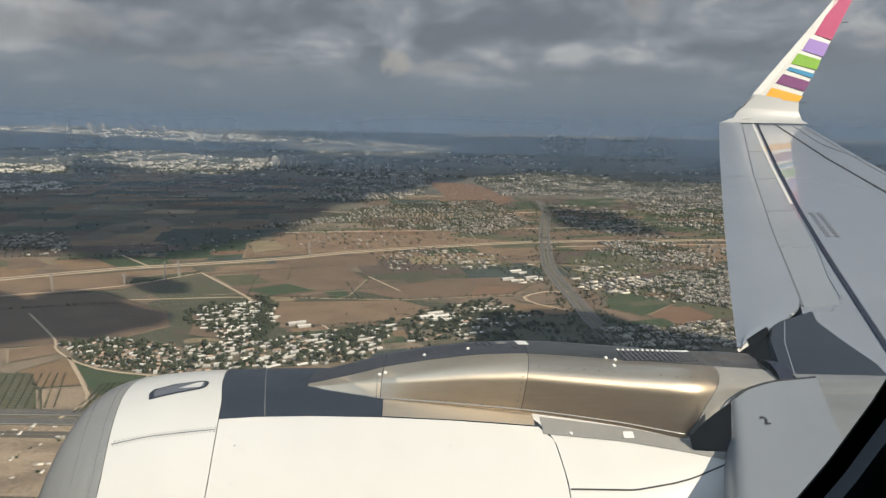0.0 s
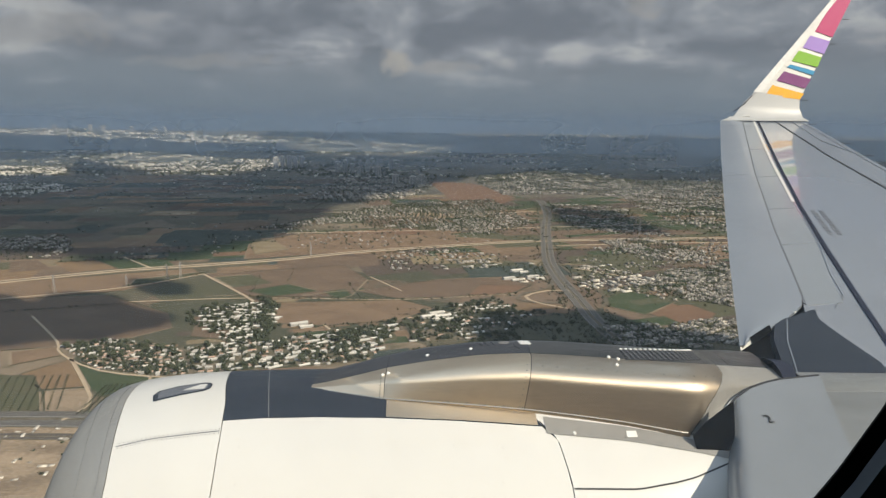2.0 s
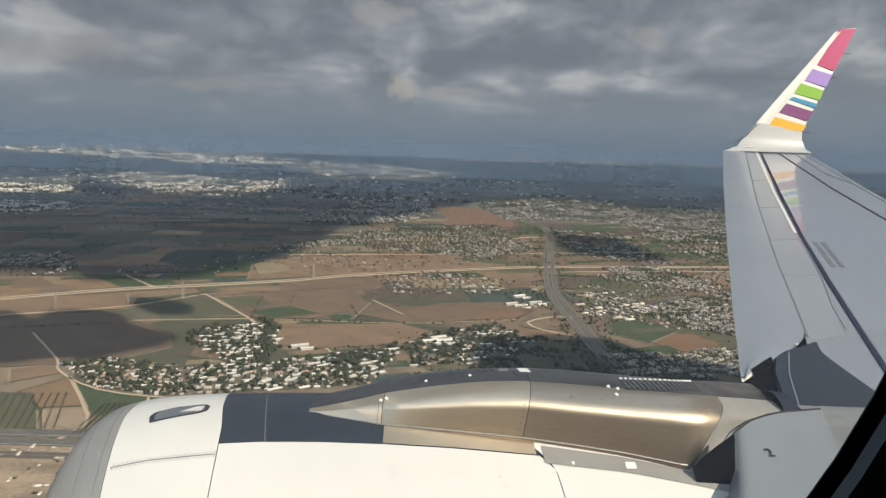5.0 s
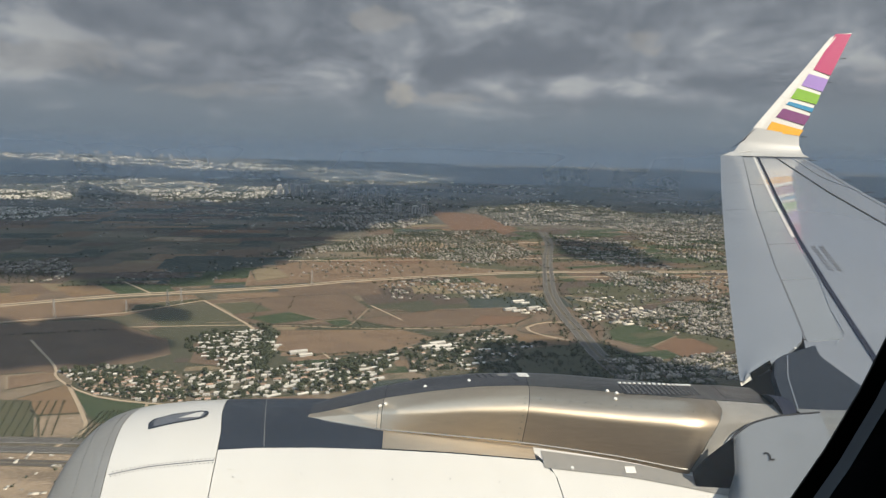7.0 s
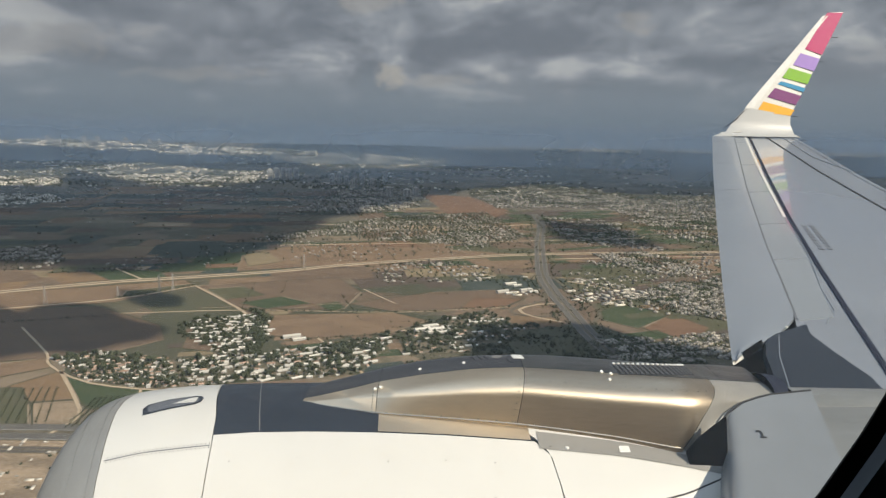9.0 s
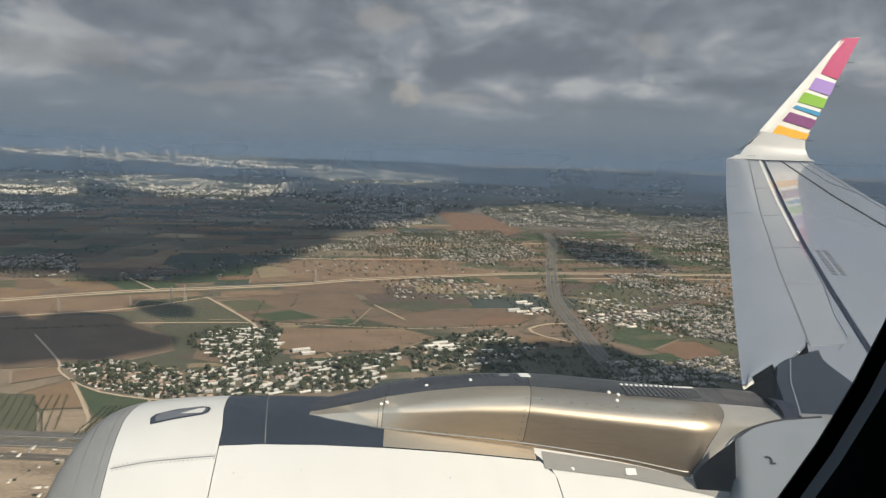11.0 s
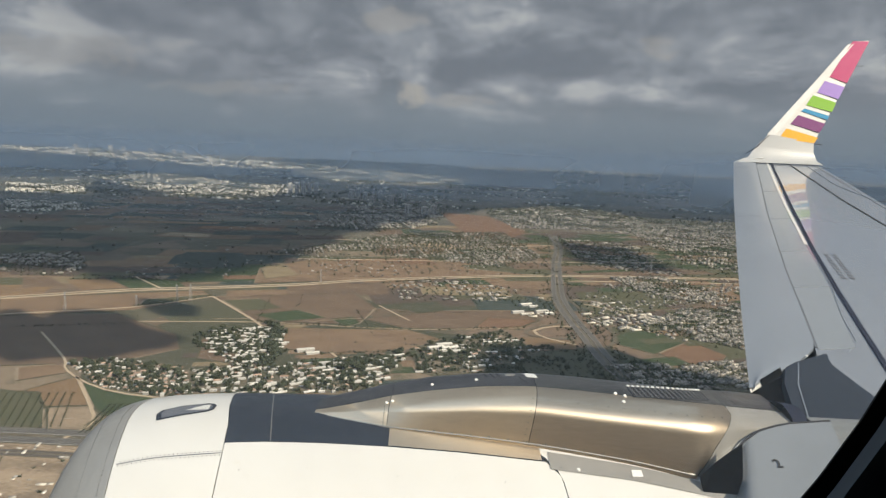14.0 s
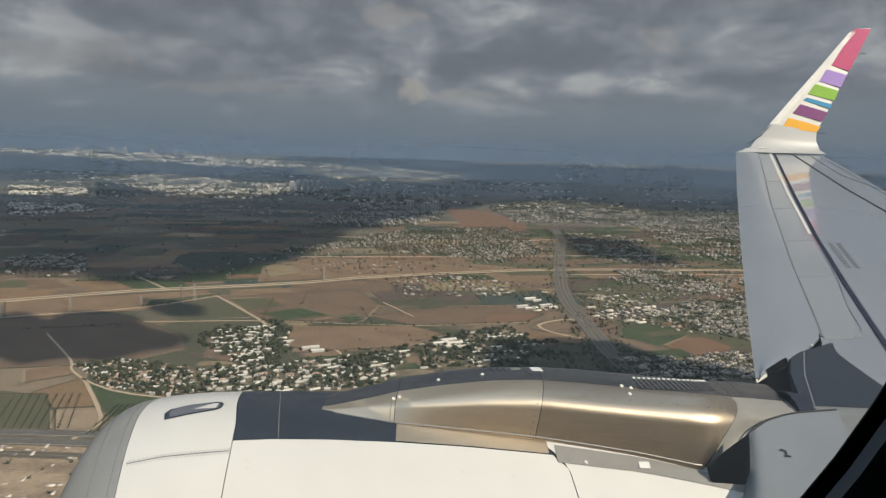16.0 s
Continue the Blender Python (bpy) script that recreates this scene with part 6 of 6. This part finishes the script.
for _ in range(190):
    y = 2350 + 2450 * belts.random() ** 1.2
    x, length, deep = belts.uniform(-0.72, 0.62) * y, belts.uniform(60, 420) * y / 3000, belts.uniform(6, 30)
    rising, many = belts.normal(0, 0.05), int(length / 11)
    for _k in range(many):
        u = belts.uniform(-0.5, 0.5)
        px, py = x + u * length, min(y + rising * u * length + belts.normal(0, deep), 4880)
        sc = belts.uniform(0.8, 1.7) * (0.7 + y / 6000)
        if belts.random() < 0.42:
            far_blocks.append((px, py, land_z(py), (sc * 1.2, sc, sc * 0.8), 0.2 + belts.normal(0, 0.2)))
        else:
            far_groves.append((px, py, land_z(py), sc * belts.uniform(0.9, 2.2), belts.uniform(0, 6.28)))
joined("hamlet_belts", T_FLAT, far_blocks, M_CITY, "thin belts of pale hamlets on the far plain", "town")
joined("grove_belts", T_BUSH, far_groves, LEAF, "dark groves strung along the far plain", "trees")

# ---- towers ----
for x, y, w, h in ((-750, 2693, 20, 46), (-710, 2652, 18, 54), (-677, 2633, 18, 58), (-664, 2680, 18, 48), (-640, 2705, 18, 50), (-464, 2590, 20, 40), (-436, 2593, 18, 44)):
    tower((x, y, land_z(y)), 0.2, w, 16, h, "white apartment towers", "white")
for x, y, w, h in ((-343, 2604, 18, 38), (-249, 2659, 18, 48), (-400, 2560, 18, 34), (-300, 2540, 18, 28), (-184, 2122, 22, 30), (-124, 2089, 22, 28), (-97, 2134, 20, 30), (-280, 2450, 18, 36), (-360, 2450, 18, 30)):
    tower((x, y, land_z(y)), 0.2, w, 14, h, "grey apartment towers", "grey")
for x, y, w, h in ((1432, 4569, 18, 28), (1460, 4574, 16, 32), (1487, 4570, 16, 36), (1518, 4580, 18, 30), (1555, 4570, 18, 28), (1662, 4259, 30, 18), (1735, 4268, 30, 20), (-2690, 4700, 24, 50), (-2600, 4720, 22, 44), (-2380, 4700, 22, 40), (-2200, 4700, 24, 36), (-3000, 4760, 24, 42), (-2100, 4640, 20, 38)):
    tower((x, y, land_z(y)), 0.2, w, 18, h, "far skyline towers", "hazy far")
for x, y, h in ((-463, 702, 23), (-357, 763, 24), (-345, 775, 24), (-211, 930, 22), (359, 1159, 28), (-397, 739, 14), (-520, 665, 22)):
    pylon_mast((x, y, 0), h)

# ---- broken cloud above, kept out of view, shaped to throw the shade on the plain ----
M_CLOUD = material("cloud", (0.85, 0.85, 0.86), (0.80, 0.81, 0.83), 1.0, scale=1 / 150, spec=0.0)
CLOUD_H = 900.0


def cloud(poly, z=None, depth=60.0):
    """A flat-based ragged cloud whose shade falls on the given stretch of the plain."""
    z = z or (CLOUD_H if max(p[1] for p in poly) < 1000 else 2300.0)
    sh = SUN_TO * (z / SUN_TO.z)
    P = [Vector((x + sh.x, y + sh.y, 0)) for x, y in poly]
    cx = sum(p.x for p in P) / len(P)
    cy = sum(p.y for p in P) / len(P)
    n = len(P)
    per = []
    for i in range(n):
        a, b = P[i], P[(i + 1) % n]
        m = max(4, int((b - a).length / 14))
        per += [a.lerp(b, k / m) for k in range(m)]
    ring = []
    size = max((p - Vector((cx, cy, 0))).length for p in P)
    wave = 60 if size < 300 else 170
    for p in per:
        q = p + Vector((noise.noise(p / wave), noise.noise(p / wave + Vector((9, 5, 3))), 0)) * 0.15 * min(size, 700) + Vector((noise.noise(p / 19), noise.noise(p / 19 + Vector((7, 1, 3))), 0)) * 0.05 * min(size, 260)
        ring.append(q)
    bm = bmesh.new()
    levels = []
    for f, up in ((1.0, 0.0), (0.97, 0.35), (0.82, 0.75), (0.5, 1.0)):
        levels.append([bm.verts.new((cx + (q.x - cx) * f, cy + (q.y - cy) * f, z + depth * up * (1 + 0.4 * noise.noise(q / 80)))) for q in ring])
    for lo, hi in zip(levels, levels[1:]):
        for k in range(len(ring)):
            j = (k + 1) % len(ring)
            bm.faces.new((lo[k], lo[j], hi[j], hi[k]))
    for lev, zz in ((levels[0], z - 4), (levels[-1], z + depth)):
        c = bm.verts.new((cx, cy, zz))
        for k in range(len(ring)):
            bm.faces.new((lev[k], lev[(k + 1) % len(ring)], c))
    ob = part("cloud", bm, M_CLOUD, None, "ragged grey fair-weather cloud", True)
    tagged(ob, "ragged flat-based grey cloud above the plain", "cloud", "broken clouds")


cloud([(-540, 640), (-486, 668), (-430, 655), (-392, 684), (-330, 652), (-290, 612), (-282, 585), (-316, 556), (-352, 543), (-400, 528), (-440, 545), (-540, 520)])
cloud([(-379, 745), (-318, 748), (-302, 710), (-344, 700)])
cloud([(-2600, 2300), (-1802, 2240), (-1400, 2300), (-1590, 2610), (-1830, 3030), (-1500, 2700), (-1070, 2400), (-820, 2340), (-460, 2400), (-430, 3030), (-500, 3330), (-80, 3440), (75, 2900), (110, 2470), (-92, 2100), (-130, 1900), (-274, 1462), (-336, 1160), (-341, 957), (-396, 880), (-561, 900), (-800, 880), (-1100, 1000), (-1180, 1600), (-1700, 1800), (-2300, 1700)])
cloud([(52, 618), (106, 652), (180, 632), (219, 590), (285, 560), (300, 440), (66, 440), (40, 540)])
# next three are added unseen to darken the far land between the cities
cloud([(-90, 4800), (-60, 3900), (-90, 3420), (60, 2900), (110, 2480), (386, 2820), (700, 2380), (1000, 2340), (2600, 2050), (5200, 2300), (5200, 4760), (2400, 4740), (1200, 4780)])
cloud([(-3700, 4450), (-2661, 4290), (-1736, 3945), (-1150, 3900), (-1050, 3800), (-740, 3360), (-600, 3340), (-640, 3010), (-1076, 3100), (-1660, 3385), (-1882, 3150), (-2300, 2680), (-3400, 2700)])
cloud([(-1520, 5300), (-1500, 4580), (-850, 4300), (-540, 4215), (-70, 3900), (-90, 5300)])
cloud([(276, 1545), (413, 1475), (425, 1164), (244, 1230)])

# ---- upright translucent sheets that stand in for haze over the far plain ----
def haze_sheet_material(amount):
    """Haze sheet: mostly clear, the rest passes skylight on; thins out at the ground and at the top, and in patches."""
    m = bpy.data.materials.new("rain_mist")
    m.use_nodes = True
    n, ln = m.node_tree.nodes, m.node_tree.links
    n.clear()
    clear, veil, mx, out = (n.new(k) for k in ("ShaderNodeBsdfTransparent", "ShaderNodeBsdfTranslucent", "ShaderNodeMixShader", "ShaderNodeOutputMaterial"))
    veil.inputs[0].default_value = (0.66, 0.82, 1.0, 1)
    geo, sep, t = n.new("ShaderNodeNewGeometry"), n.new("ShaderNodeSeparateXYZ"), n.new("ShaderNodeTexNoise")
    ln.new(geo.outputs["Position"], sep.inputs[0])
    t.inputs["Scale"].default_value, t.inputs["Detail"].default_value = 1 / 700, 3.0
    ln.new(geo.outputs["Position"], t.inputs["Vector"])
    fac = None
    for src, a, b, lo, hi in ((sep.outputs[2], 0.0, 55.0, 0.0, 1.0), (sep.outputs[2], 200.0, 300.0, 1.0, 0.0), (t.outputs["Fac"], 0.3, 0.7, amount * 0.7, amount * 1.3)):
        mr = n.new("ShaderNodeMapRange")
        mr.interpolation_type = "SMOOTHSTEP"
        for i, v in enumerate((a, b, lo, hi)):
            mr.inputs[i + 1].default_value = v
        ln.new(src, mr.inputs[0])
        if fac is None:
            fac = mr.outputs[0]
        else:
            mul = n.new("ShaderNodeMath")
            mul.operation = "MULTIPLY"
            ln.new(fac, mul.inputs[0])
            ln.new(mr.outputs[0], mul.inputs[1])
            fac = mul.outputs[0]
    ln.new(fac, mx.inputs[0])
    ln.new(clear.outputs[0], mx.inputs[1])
    ln.new(veil.outputs[0], mx.inputs[2])
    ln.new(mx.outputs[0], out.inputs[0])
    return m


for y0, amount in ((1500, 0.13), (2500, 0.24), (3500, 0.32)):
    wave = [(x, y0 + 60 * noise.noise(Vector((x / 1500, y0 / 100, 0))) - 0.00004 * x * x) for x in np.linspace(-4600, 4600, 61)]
    tagged(part("rain_mist", sheet([[Vector((x, y, land_z(y) * 0.9 + z)) for z in (0, 40, 90, 160, 240, 310, 1300)] for x, y in wave]), haze_sheet_material(amount), None, "", True), "upright translucent sheet standing in for haze over the far plain", "mist", kind="stuff")
